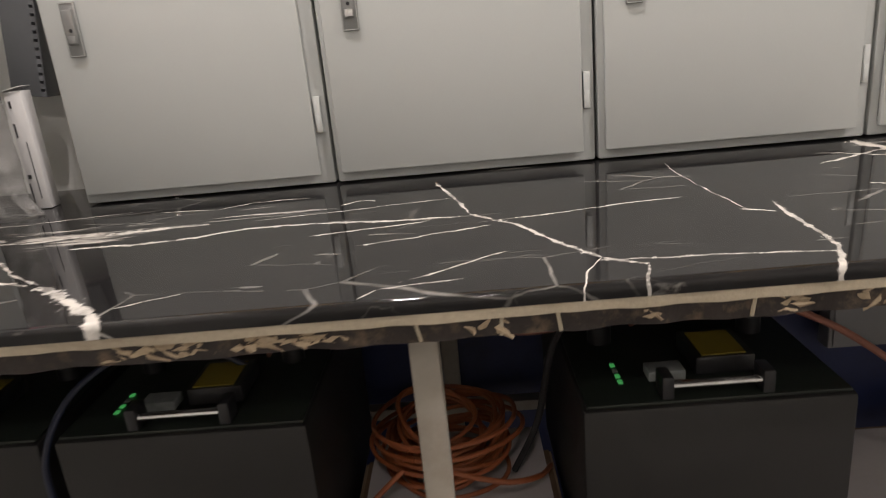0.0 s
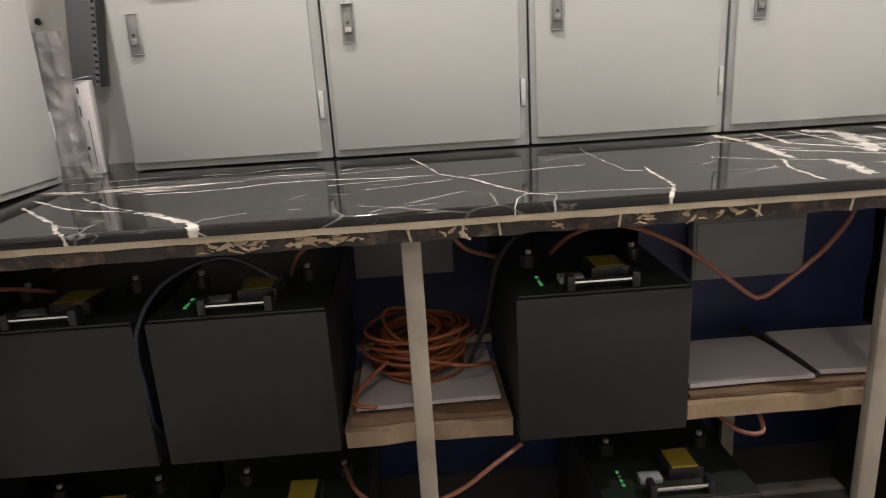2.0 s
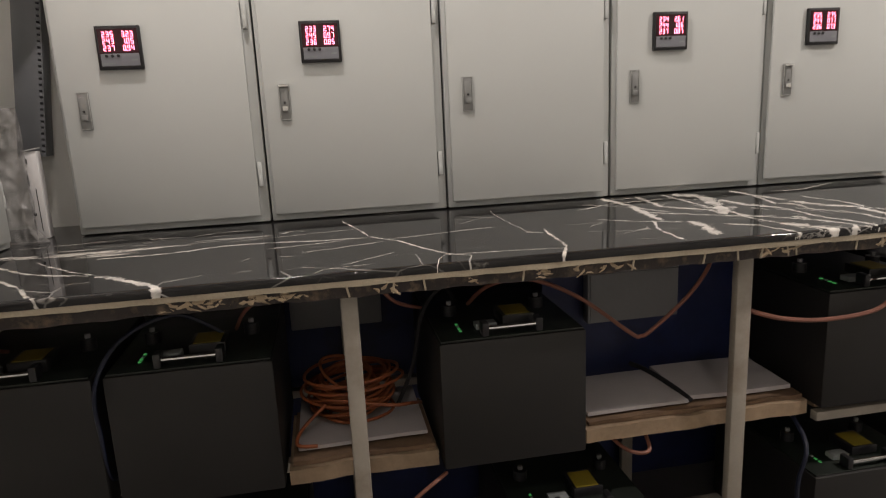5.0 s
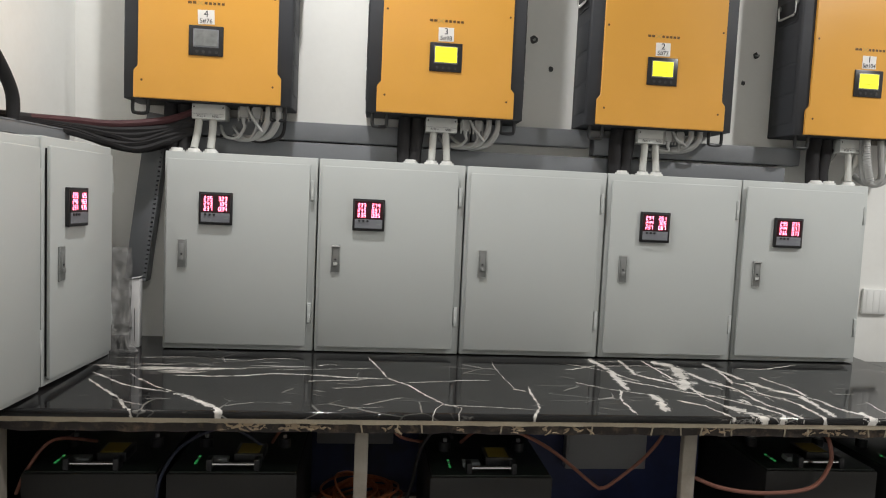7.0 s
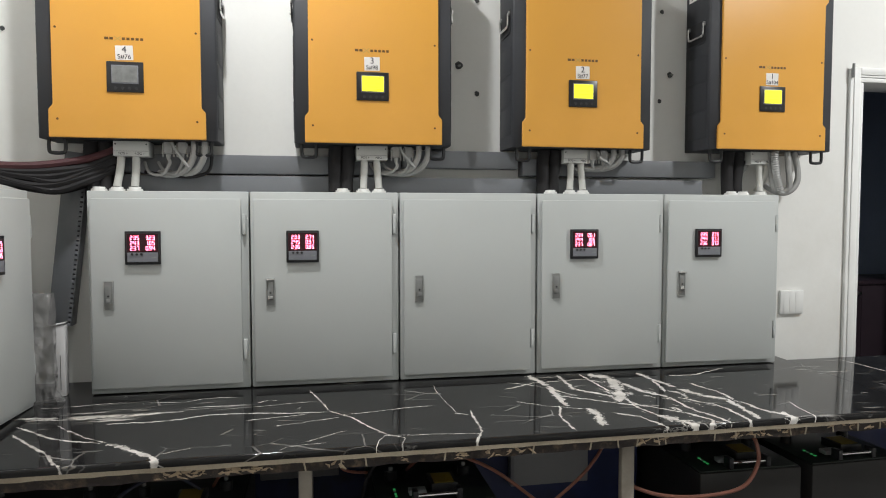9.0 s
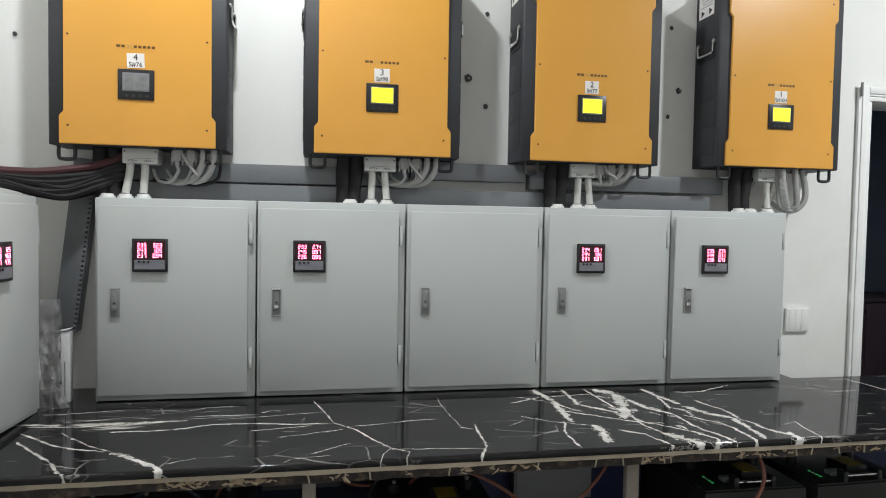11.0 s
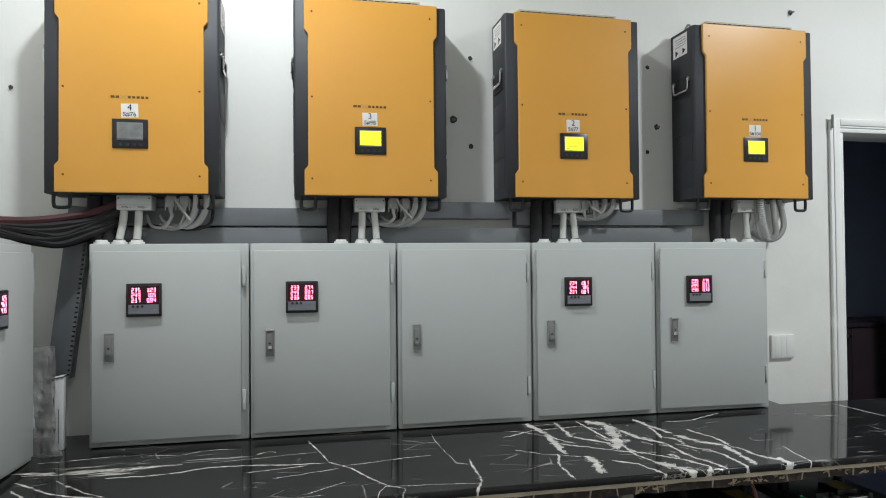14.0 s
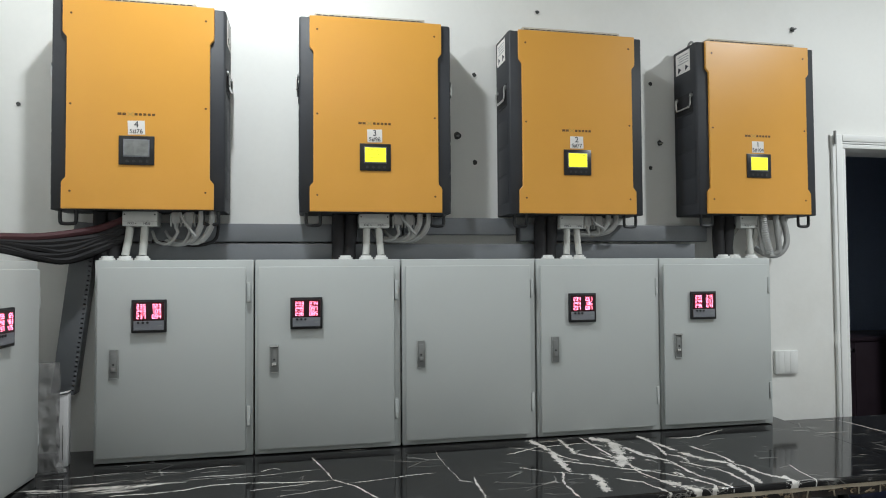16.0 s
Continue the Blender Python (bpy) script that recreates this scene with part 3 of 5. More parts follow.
# drilled holes with old plugs in the wall
for i, (hx, hz, r) in enumerate([(0.737, 2.143, 0.008), (0.674, 1.924, 0.013), (0.738, 1.833, 0.009), (0.975, 2.386, 0.007), (1.418, 2.146, 0.008),
                                 (1.452, 1.924, 0.011), (1.414, 1.830, 0.008), (2.036, 2.394, 0.010), (-0.714, 1.975, 0.007), (-0.670, 1.240, 0.008)]):
    an = thing("wall_plug", pose(hx, WALL_Y, hz), "dark old wall plug in a chipped drill hole", "wall plug", "wall plugs")
    bm = rod(bmesh.new(), (0, -0.004, 0), (0, -0.0005, 0), r, 12, r * 0.7)
    for v in bm.verts:
        v.co.x += random.uniform(-0.2, 0.2) * r
        v.co.z += random.uniform(-0.2, 0.2) * r
    part("plug", bm, M_ANCHOR, an)
    if r > 0.0095:
        part("screw", rod(bmesh.new(), (0, -0.022, -0.003), (0, -0.004, 0), 0.004, 8), M_LOCK, an, "bent steel screw")

# switch plate by the door
sw = thing("switch_plate", pose(1.9715, WALL_Y, 1.0895), "white wall switch plate with three rockers", "switch")
part("plate", boxed(-0.05, 0.05, -0.012, -0.001, -0.045, 0.045, 0.003), M_TRIM, sw)
for k in range(3):
    part("rocker", boxed(-0.0372 + 0.025 * k, -0.0128 + 0.025 * k, -0.0134, -0.0122, -0.040, 0.040, 0.0008), M_TRIM, sw)

# ---- the worktop ----
FRONT = -0.540


SWATH_X = 0.748     # where the streaked part of the slab gives way to the white swath


def slab(x0, x1, y0, y1, round_front=True):
    """One marble slab, with a rounded nose along its front."""
    bm = boxed(x0, x1, y0, y1, TOP - 0.0165, TOP)
    if round_front:
        edges = [e for e in bm.edges if all(abs(v.co.y - y0) < 1e-5 and abs(v.co.z - TOP) < 1e-5 for v in e.verts)]
        bmesh.ops.bevel(bm, geom=edges, offset=0.007, segments=4, affect="EDGES", profile=0.5)
    bmesh.ops.bisect_plane(bm, geom=bm.verts[:] + bm.edges[:] + bm.faces[:], plane_co=(SWATH_X, 0, 0), plane_no=(1, 0, 0))
    return bm


table = thing("worktop", pose(0, 0.08, TOP) @ pose(0, 0, 0, 1.4) @ pose(0, -0.08, -TOP), "polished black marble worktop with white veins and a broken lower edge", "worktop")
part("marble_slab", slab(WEST_X + 0.003, 1.857, FRONT, WALL_Y - 0.003), M_MARBLE, table)
part("marble_slab", slab(1.8585, 3.3, FRONT, 0.03), M_MARBLE, table)
part("marble_slab", slab(WEST_X + 0.003, -0.625, -1.6, FRONT - 0.0015, False), M_MARBLE, table)
for slab_part in table.children:
    slab_part.data.materials.append(M_MARBLE_EAST)
    for face in slab_part.data.polygons:
        face.material_index = 1 if face.center.x > SWATH_X else 0
        if face.area > 0.02:
            face.use_smooth = False
# cream joint line and the rough second layer below it
def ragged(x0, x1, y0, y1, z0, z1, step, wobble):
    bm = bmesh.new()
    cols = max(2, int((x1 - x0) / step))
    rings = []
    for i in range(cols + 1):
        x = x0 + (x1 - x0) * i / cols
        a = noise.noise(Vector((x * 23, y0 * 7, z0 * 31))) * wobble
        b = noise.noise(Vector((x * 31, 5 + y0, z0 * 11))) * wobble
        rings.append([bm.verts.new(c) for c in ((x, y0 + b, z0 + a), (x, y0 + b * 0.6, z1), (x, y1, z1), (x, y1, z0))])
    for p, q in zip(rings, rings[1:]):
        for k in range(4):
            bm.faces.new((p[k], q[k], q[(k + 1) % 4], p[(k + 1) % 4]))
    bm.faces.new(rings[0][::-1]), bm.faces.new(rings[-1])
    bmesh.ops.recalc_face_normals(bm, faces=bm.faces)
    return bm


part("joint_line", ragged(-0.625, 3.3, FRONT + 0.001, FRONT + 0.05, TOP - 0.0275, TOP - 0.0168, 0.02, 0.0025), M_CEMENT, table, "cream grout line")
part("lower_edge", ragged(-0.625, 3.3, FRONT + 0.006, FRONT + 0.06, TOP - 0.049, TOP - 0.0277, 0.006, 0.0035), M_ROUGH, table, "dark rough marble strip with brown chips")
part("deck", boxed(WEST_X + 0.004, 3.3, FRONT + 0.061, -0.02, TOP - 0.045, TOP - 0.0168), M_BOX, table, "dark underside of the worktop")
# pale broken patches along the lower edge
for x0, count, spread in ((-0.06, 34, 0.13), (0.05, 8, 0.05), (0.60, 18, 0.11), (1.33, 20, 0.09), (0.39, 4, 0.012), (1.02, 7, 0.05), (0.22, 5, 0.03), (1.65, 10, 0.12)):
    for k in range(count):
        x = x0 + random.uniform(-spread, spread)
        z = TOP - random.uniform(0.030, 0.045)
        w, h = random.uniform(0.004, 0.016), random.uniform(0.0015, 0.0045)
        bm = bmesh.new()
        bmesh.ops.create_icosphere(bm, subdivisions=1, radius=1.0, matrix=Matrix.Translation((x, FRONT + 0.0065, z)) @ Matrix.Rotation(random.uniform(-0.7, 0.7), 4, "Y") @ Matrix.Diagonal((w, 0.003, h, 1)))
        for v in bm.verts:
            v.co += Vector((random.uniform(-1, 1) * 0.003, random.uniform(-1, 1) * 0.0008, random.uniform(-1, 1) * 0.002))
        part("stone_chip", bm, M_CHIP, table)
for x in (0.16, 0.245, 0.30, 0.49, 0.71, 0.86, 0.93, 0.985, 1.04, 1.06, 1.20, 1.26, 1.42, 1.47, 1.55, 1.63, 1.70):
    bm = boxed(-0.002, 0.002, FRONT + 0.0045, FRONT + 0.009, TOP - 0.049, TOP - 0.028, 0.001)
    for v in bm.verts:
        v.co.x += x + (0.004 * math.sin(x * 50)) * (1 if v.co.z < TOP - 0.04 else 0)
    part("drip", bm, M_CEMENT, table, "cream grout drip")

# ---- frame under the worktop ----
BASE = pose(0.0085, 0, FLOOR_Z)
rack = thing("steel_rack", pose(0, 0, 0), "cream painted steel frame with a middle shelf under the worktop", "rack")
for x0, w, d, yf in ((-0.69, 0.045, 0.04, -0.515), (0.1385, 0.032, 0.03, -0.508), (0.955, 0.036, 0.022, -0.490), (1.93, 0.045, 0.04, -0.515), (3.2, 0.045, 0.04, -0.515)):
    for y0, z1 in ((yf, TOP - 0.058), (0.04, TOP - 0.046)):
        part("leg", boxed(x0, x0 + w, y0, y0 + d, 0.0, z1, 0.004), M_POST, rack)
for y0, z0 in ((-0.36, 0.421), (0.02, 0.421)):
    part("rail", boxed(-0.68, 3.2, y0, y0 + 0.03, z0, z0 + 0.022, 0.002), M_POST, rack)
part("rail", boxed(1.2, 3.2, -0.452, -0.43, 0.421, 0.443, 0.002), M_POST, rack)
for x0 in (-0.60, -0.36, -0.28, -0.04, 0.36, 0.58, 1.25, 1.45, 1.61, 1.80):
    part("crossbar", boxed(x0, x0 + 0.03, -0.329, 0.019, 0.423, 0.442, 0.002), M_POST, rack)


for y0 in (-0.42, -0.12):
    part("bottom_rail", boxed(-0.68, 3.2, y0, y0 + 0.03, 0.0005, 0.016, 0.002), M_POST, rack)


# added black sheet: darkens the left wall under the worktop like deep shade
solid("side_board", boxed(-0.764, -0.752, -0.46, 0.12, 0.0, 0.82, 0.002), M_BATTOP, "added black sheet that stands in for shade under the worktop", "board")


def plank(x0, x1, y0, y1, z0, z1):
    bm = bmesh.new()
    cols = 24
    rings = []
    for i in range(cols + 1):
        x = x0 + (x1 - x0) * i / cols
        a = noise.noise(Vector((x * 17, 3.3, 1))) * 0.005
        b = noise.noise(Vector((x * 11, 8.1, 2))) * 0.008
        rings.append([bm.verts.new(c) for c in ((x, y0 + b, z0 + a * 0.3), (x, y0 + b + a, z1 + a * 0.5), (x, y1, z1), (x, y1, z0))])
    for p, q in zip(rings, rings[1:]):
        for k in range(4):
            bm.faces.new((p[k], q[k], q[(k + 1) % 4], p[(k + 1) % 4]))
    bm.faces.new(rings[0][::-1]), bm.faces.new(rings[-1])
    bmesh.ops.recalc_face_normals(bm, faces=bm.faces)
    return bm


for x0, x1 in ((0.012, 0.315), (0.64, 1.175)):
    solid("shelf_plank", plank(x0, x1, -0.448, -0.20, 0.4445, 0.4765), M_PLANK, "rough pine plank lying on the rack shelf", "plank", "shelf planks")


for x0, x1 in ((0.02, 0.31), (0.65, 1.17)):
    solid("brown_sheet", plank(x0, x1, -0.436, -0.21, 0.4785, 0.4875), M_BROWNSHEET, "ragged brown fibre sheet between plank and board", "fibre sheet", "fibre sheets")


def board(x0, x1, y0, y1, thick, z, turn, warp):
    bm = boxed(x0, x1, y0, y1, 0, thick)
    bmesh.ops.subdivide_edges(bm, edges=bm.edges, cuts=4, use_grid_fill=True)
    for v in bm.verts:
        v.co.z += warp * noise.noise(Vector((v.co.x * 5, v.co.y * 5, z)))
    return solid("white_board", bm, M_SHEET, "dusty white sheet of board lying on the plank", "board", "white boards", m=pose(0, 0, z, 0, 0, turn))


board(0.03, 0.30, -0.405, -0.16, 0.008, 0.4940, 0.0, 0.004)
board(0.655, 0.895, -0.42, -0.235, 0.008, 0.4940, 0.0, 0.004)
board(0.905, 1.165, -0.385, -0.205, 0.010, 0.4960, -1.5, 0.006)


# ---- batteries ----
def battery(m, label, group="batteries under the worktop"):
    b = thing("battery", m, label, "battery", group)
    part("case", boxed(-0.153, 0.153, 0.0, 0.40, 0.0, 0.272, 0.005), M_BATTERY, b, "dark grey powder-coated case")
    part("top_panel", boxed(-0.148, 0.148, 0.006, 0.395, 0.2722, 0.276, 0.001), M_BATTOP, b, "black control panel")
    h = tube(bmesh.new(), [(-0.05, 0.014, 0.292), (0, 0.014, 0.292), (0.05, 0.014, 0.292)], 0.0048, 10, 4)
    bar = part("handle", h, M_CHROME, b, "bright metal handle bar")
    for sx in (-1, 1):
        part("handle_post", boxed(sx * 0.056 - 0.007, sx * 0.056 + 0.007, 0.006, 0.036, 0.2765, 0.305, 0.003), M_BEZEL, bar)
    part("warning_label", boxed(0.0, 0.052, 0.062, 0.125, 0.300, 0.3012), M_YELLOW, b, "yellow warning label")
    part("breaker", boxed(-0.008, 0.062, 0.058, 0.135, 0.2765, 0.2998, 0.003), M_BEZEL, b, "black breaker block")
    part("port_block", boxed(-0.066, -0.022, 0.05, 0.078, 0.2765, 0.289, 0.002), M_PORT, b, "grey signal sockets")
    for k in range(4):
        part("led", boxed(-0.102, -0.096, 0.05 + 0.014 * k, 0.058 + 0.014 * k, 0.2765, 0.279, 0.001), M_LED if k != 2 else M_PORT, b, "small green lamp" if k != 2 else "")
    for sx in (-0.1, 0.1):
        t = part("terminal", rod(bmesh.new(), (sx, 0.17, 0.2765), (sx, 0.17, 0.30), 0.016, 14), M_BEZEL, b)
        part("bolt", rod(bmesh.new(), (sx, 0.17, 0.3005), (sx, 0.17, 0.309), 0.006, 6), M_LOCK, t)
    return b


L1 = "dark grey rack battery standing upright on the shelf"
L2 = "dark grey rack battery standing on the floor below the shelf"
battery(pose(-0.475, -0.458, 0.4435), L1)
battery(pose(-0.150, -0.458, 0.4435), L1)
battery(pose(0.476, -0.475, 0.4435), L1)
battery(pose(1.345, -0.474, 0.4625, 0, 0, -1), L1)
battery(pose(1.686, -0.474, 0.4625, 0, 0, 1), L1)
for bx in (-0.50, -0.12, 0.631, 1.345, 1.70):
    battery(pose(bx, -0.474, 0.0165), L2)
for x in (1.25, 1.45, 1.61, 1.80):
    solid("shelf_batten", boxed(x - 0.04, x + 0.04, -0.428, 0.04, 0.4435, 0.462, 0.002), M_PLANK, "short pine batten under the battery", "batten", "battens")

# ---- behind the batteries ----
def hanging_sheet(x0, x1, y, z0, z1):
    """A wavy plastic sheet, 4 mm thick."""
    bm = bmesh.new()
    cols, rws = max(8, int((x1 - x0) * 30)), 14
    grid = [[bm.verts.new((x0 + (x1 - x0) * i / cols, y + 0.012 * noise.noise(Vector((i * 0.35, j * 0.3, 4 + x0))), z0 + (z1 - z0) * j / rws)) for i in range(cols + 1)] for j in range(rws + 1)]
    back = [[bm.verts.new(v.co + Vector((0, 0.004, 0))) for v in row] for row in grid]
    for g, flip in ((grid, False), (back, True)):
        for j in range(rws):
            for i in range(cols):
                q = (g[j][i], g[j][i + 1], g[j + 1][i + 1], g[j + 1][i])
                bm.faces.new(q[::-1] if flip else q)
    return solid("plastic_sheet", bm, M_BLUE, "dark blue plastic sheet hanging behind the shelf", "plastic sheet", "blue plastic sheets")


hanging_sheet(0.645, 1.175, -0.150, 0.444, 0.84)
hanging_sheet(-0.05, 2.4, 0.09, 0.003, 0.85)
jb = thing("junction_box", pose(0.868, -0.178, 0.688), "plain grey junction box below the worktop", "junction box")
part("box", boxed(-0.122, 0.122, -0.02, 0.012, -0.065, 0.068, 0.004), M_BOX, jb)
part("cover", boxed(-0.116, 0.116, -0.024, -0.0205, -0.059, 0.062, 0.002), M_BOX, jb)
jb2 = thing("junction_box", pose(0.13, 0.055, 0.68), "plain grey junction box below the worktop", "junction box")
part("box", boxed(-0.12, 0.12, -0.03, 0.012, -0.07, 0.07, 0.004), M_BOX, jb2)
part("cover", boxed(-0.113, 0.113, -0.034, -0.0305, -0.063, 0.063, 0.002), M_BOX, jb2)

# orange cable coil on the shelf
coil = thing("cable_coil", pose(0.150, -0.26, 0.5030), "loose coil of orange cable on the white board", "cable coil")
for k in range(22):
    r = 0.052 + 0.052 * random.random()
    z = 0.006 + 0.0042 * k
    ph, tilt, ox, oy = random.uniform(0, 6.28), random.uniform(-0.3, 0.3), random.uniform(-0.012, 0.012), random.uniform(-0.012, 0.012)
    pts = [(ox + r * math.cos(ph + a) * (1 + 0.08 * math.sin(2 * a + k)), oy + r * 0.92 * math.sin(ph + a), max(0.005, z + tilt * 0.10 * math.sin(a + k))) for a in (6.5 * i / 14 for i in range(15))]
    part("loop", tube(bmesh.new(), pts, 0.0036, 7, 3), M_ORANGECABLE, coil)
part("tail", tube(bmesh.new(), [(-0.06, -0.07, 0.05), (-0.11, -0.11, 0.02), (-0.12, -0.15, 0.006), (-0.08, -0.165, 0.006)], 0.004, 8), M_ORANGECABLE, coil)
part("tail", tube(bmesh.new(), [(0.0, -0.09, 0.06), (0.08, -0.11, 0.05), (0.13, -0.09, 0.04), (0.155, -0.02, 0.006)], 0.004, 8), M_ORANGECABLE, coil)


def cable(points, r, material, label, sides=8, group=""):
    return solid("cable", tube(bmesh.new(), points, r, sides), material, label, "cable", group)


RUST = "thin brown-red cable hanging under the worktop"
cable([(0.42, -0.30, 0.74), (0.45, -0.38, 0.80), (0.523, -0.42, 0.818), (0.633, -0.42, 0.768), (0.753, -0.42, 0.675), (0.776, -0.42, 0.666), (0.80, -0.42, 0.676), (0.881, -0.42, 0.742), (0.930, -0.42, 0.805), (0.938, -0.41, 0.84)], 0.0045, M_BROWNCABLE, RUST)
cable([(0.975, -0.46, 0.725), (1.05, -0.50, 0.703), (1.17, -0.50, 0.688), (1.296, -0.50, 0.702), (1.343, -0.50, 0.763), (1.345, -0.49, 0.815), (1.34, -0.47, 0.836)], 0.0052, M_BROWNCABLE, RUST)
cable([(0.32, -0.30, 0.74), (0.25, -0.40, 0.79), (0.20, -0.38, 0.83), (0.10, -0.3, 0.82), (0.06, -0.22, 0.78)], 0.004, M_BROWNCABLE, RUST)
cable([(-0.08, -0.30, 0.735), (-0.05, -0.36, 0.79), (0.0, -0.38, 0.83)], 0.004, M_BROWNCABLE, RUST)
cable([(-0.52, -0.30, 0.735), (-0.58, -0.40, 0.775), (-0.62, -0.44, 0.72), (-0.645, -0.44, 0.66)], 0.004, M_BROWNCABLE, RUST)
cable([(-0.02, -0.30, 0.315), (0.02, -0.42, 0.325), (0.10, -0.49, 0.335), (0.20, -0.49, 0.36), (0.28, -0.48, 0.41), (0.33, -0.45, 0.424)], 0.0045, M_BROWNCABLE, RUST)
cable([(0.70, -0.30, 0.44), (0.74, -0.42, 0.405), (0.79, -0.44, 0.40), (0.80, -0.40, 0.425)], 0.0045, M_BROWNCABLE, RUST)
cable([(-0.09, -0.34, 0.735), (-0.18, -0.36, 0.795), (-0.27, -0.42, 0.775), (-0.317, -0.455, 0.70), (-0.321, -0.455, 0.60), (-0.322, -0.43, 0.50), (-0.322, -0.30, 0.456)], 0.0042, M_BLUECABLE, "dark blue cable looped over the battery")
cable([(1.18, -0.20, 0.50), (1.16, -0.46, 0.40), (1.14, -0.48, 0.28), (1.17, -0.45, 0.02)], 0.005, M_BLUECABLE, "dark blue cable hanging beside the battery")
cable([(0.86, -0.20, 0.507), (0.88, -0.26, 0.507), (0.892, -0.35, 0.506), (0.90, -0.42, 0.50)], 0.006, M_BLACKCABLE, "black cable lying across the white boards")
cable([(0.40, -0.25, 0.735), (0.36, -0.32, 0.79), (0.31, -0.34, 0.74), (0.285, -0.33, 0.62), (0.25, -0.30, 0.52)], 0.005, M_BLACKCABLE, "black cable beside the cable coil")


# ---- distribution cabinets ----
BASE = pose(0, 0, 0)
SEGMENTS = {"0": "abcdef", "1": "bc", "2": "abged", "3": "abgcd", "4": "fgbc", "5": "afgcd", "6": "afgedc", "7": "abc", "8": "abcdefg", "9": "abcdfg"}


def digits(text, x, y, z, parent, w=0.0064, h=0.0122, step=0.0089):
    """One row of lit seven-segment figures, centred at x, their feet at z."""
    bm = bmesh.new()
    t = 0.0016
    px = x - (len(text.replace(".", "")) * step - (step - w)) / 2
    for ch in text:
        if ch == ".":
            box(bm, px - (step - w) / 2 - 0.0011, px - (step - w) / 2 + 0.0009, y - 0.0004, y, z, z + t)
            continue
        bars = {"a": (0.0008, w - 0.0008, h - t, h), "d": (0.0008, w - 0.0008, 0, t), "g": (0.0008, w - 0.0008, (h - t) / 2, (h + t) / 2),
                "f": (0, t, h / 2, h - 0.0008), "b": (w - t, w, h / 2, h - 0.0008), "e": (0, t, 0.0008, h / 2), "c": (w - t, w, 0.0008, h / 2)}
        for k in SEGMENTS[ch]:
            a0, a1, c0, c1 = bars[k]
            box(bm, px + a0, px + a1, y - 0.0004, y, z + c0, z + c1)
        px += step
    return part("readout", bm, M_DIGIT, parent, "lit red digits")



def meter(parent, x, z, rows, y=-0.0125):
    """A 96 mm panel meter, standing in the door's face."""
    mt = part("panel_meter", boxed(x, x + 0.096, y - 0.010, y, z - 0.096, z, 0.002), M_BEZEL, parent, "black panel meter with red digits")
    part("window", boxed(x + 0.006, x + 0.090, y - 0.0112, y - 0.0102, z - 0.0610, z - 0.007), M_METERGLASS, mt)
    part("keypad", boxed(x + 0.007, x + 0.089, y - 0.0112, y - 0.0102, z - 0.088, z - 0.061), M_METERFACE, mt)
    for k in range(3):
        part("button", rod(bmesh.new(), (x + 0.02 + 0.0125 * k, y - 0.0135, z - 0.066), (x + 0.02 + 0.0125 * k, y - 0.0113, z - 0.066), 0.0036, 12), M_BEZEL, mt)
    part("print", boxed(x + 0.012, x + 0.036, y - 0.0116, y - 0.01125, z - 0.084, z - 0.0815), M_PORT, mt)
    part("print", boxed(x + 0.072, x + 0.085, y - 0.0116, y - 0.01125, z - 0.077, z - 0.074), M_PORT, mt)
    for r, (a, b) in enumerate(rows):
        digits(a, x + 0.027, y - 0.0113, z - 0.0250 - 0.0150 * r, mt)
        digits(b, x + 0.069, y - 0.0113, z - 0.0250 - 0.0150 * r, mt)


def lock(parent, x, z, y, bright):
    lk = part("lock_plate", boxed(x, x + 0.027, y - 0.004, y, z - 0.085, z, 0.0015), M_LOCK, parent, "small zinc push lock")
    for e0, e1 in ((0.0008, 0.0022), (0.0248, 0.0262)):
        part("rim", boxed(x + e0, x + e1, y - 0.0052, y - 0.0041, z - 0.084, z - 0.001, 0.0004), M_LOCKRIM, lk, "bright pressed rim")
    for e0, e1 in ((0.0008, 0.0022), (0.0828, 0.0842)):
        part("rim", boxed(x + 0.0023, x + 0.0247, y - 0.0052, y - 0.0041, z - e1, z - e0, 0.0004), M_LOCKRIM, lk, "bright pressed rim")
    part("lever", boxed(x + 0.005, x + 0.022, y - 0.007, y - 0.0042, z - 0.066, z - 0.012, 0.0015), M_LOCK, lk)
    part("push_button", boxed(x + 0.007, x + 0.020, y - 0.010, y - 0.0072, z - 0.064, z - 0.052, 0.001), M_CHROME if bright else M_LOCK, lk)
    part("keyhole", rod(bmesh.new(), (x + 0.0135, y - 0.0078, z - 0.044), (x + 0.0135, y - 0.0071, z - 0.044), 0.003, 10), M_BEZEL, lk)
    if bright:
        part("lip", boxed(x + 0.001, x + 0.026, y - 0.012, y - 0.0042, z - 0.007, z - 0.001, 0.001), M_CHROME, lk)


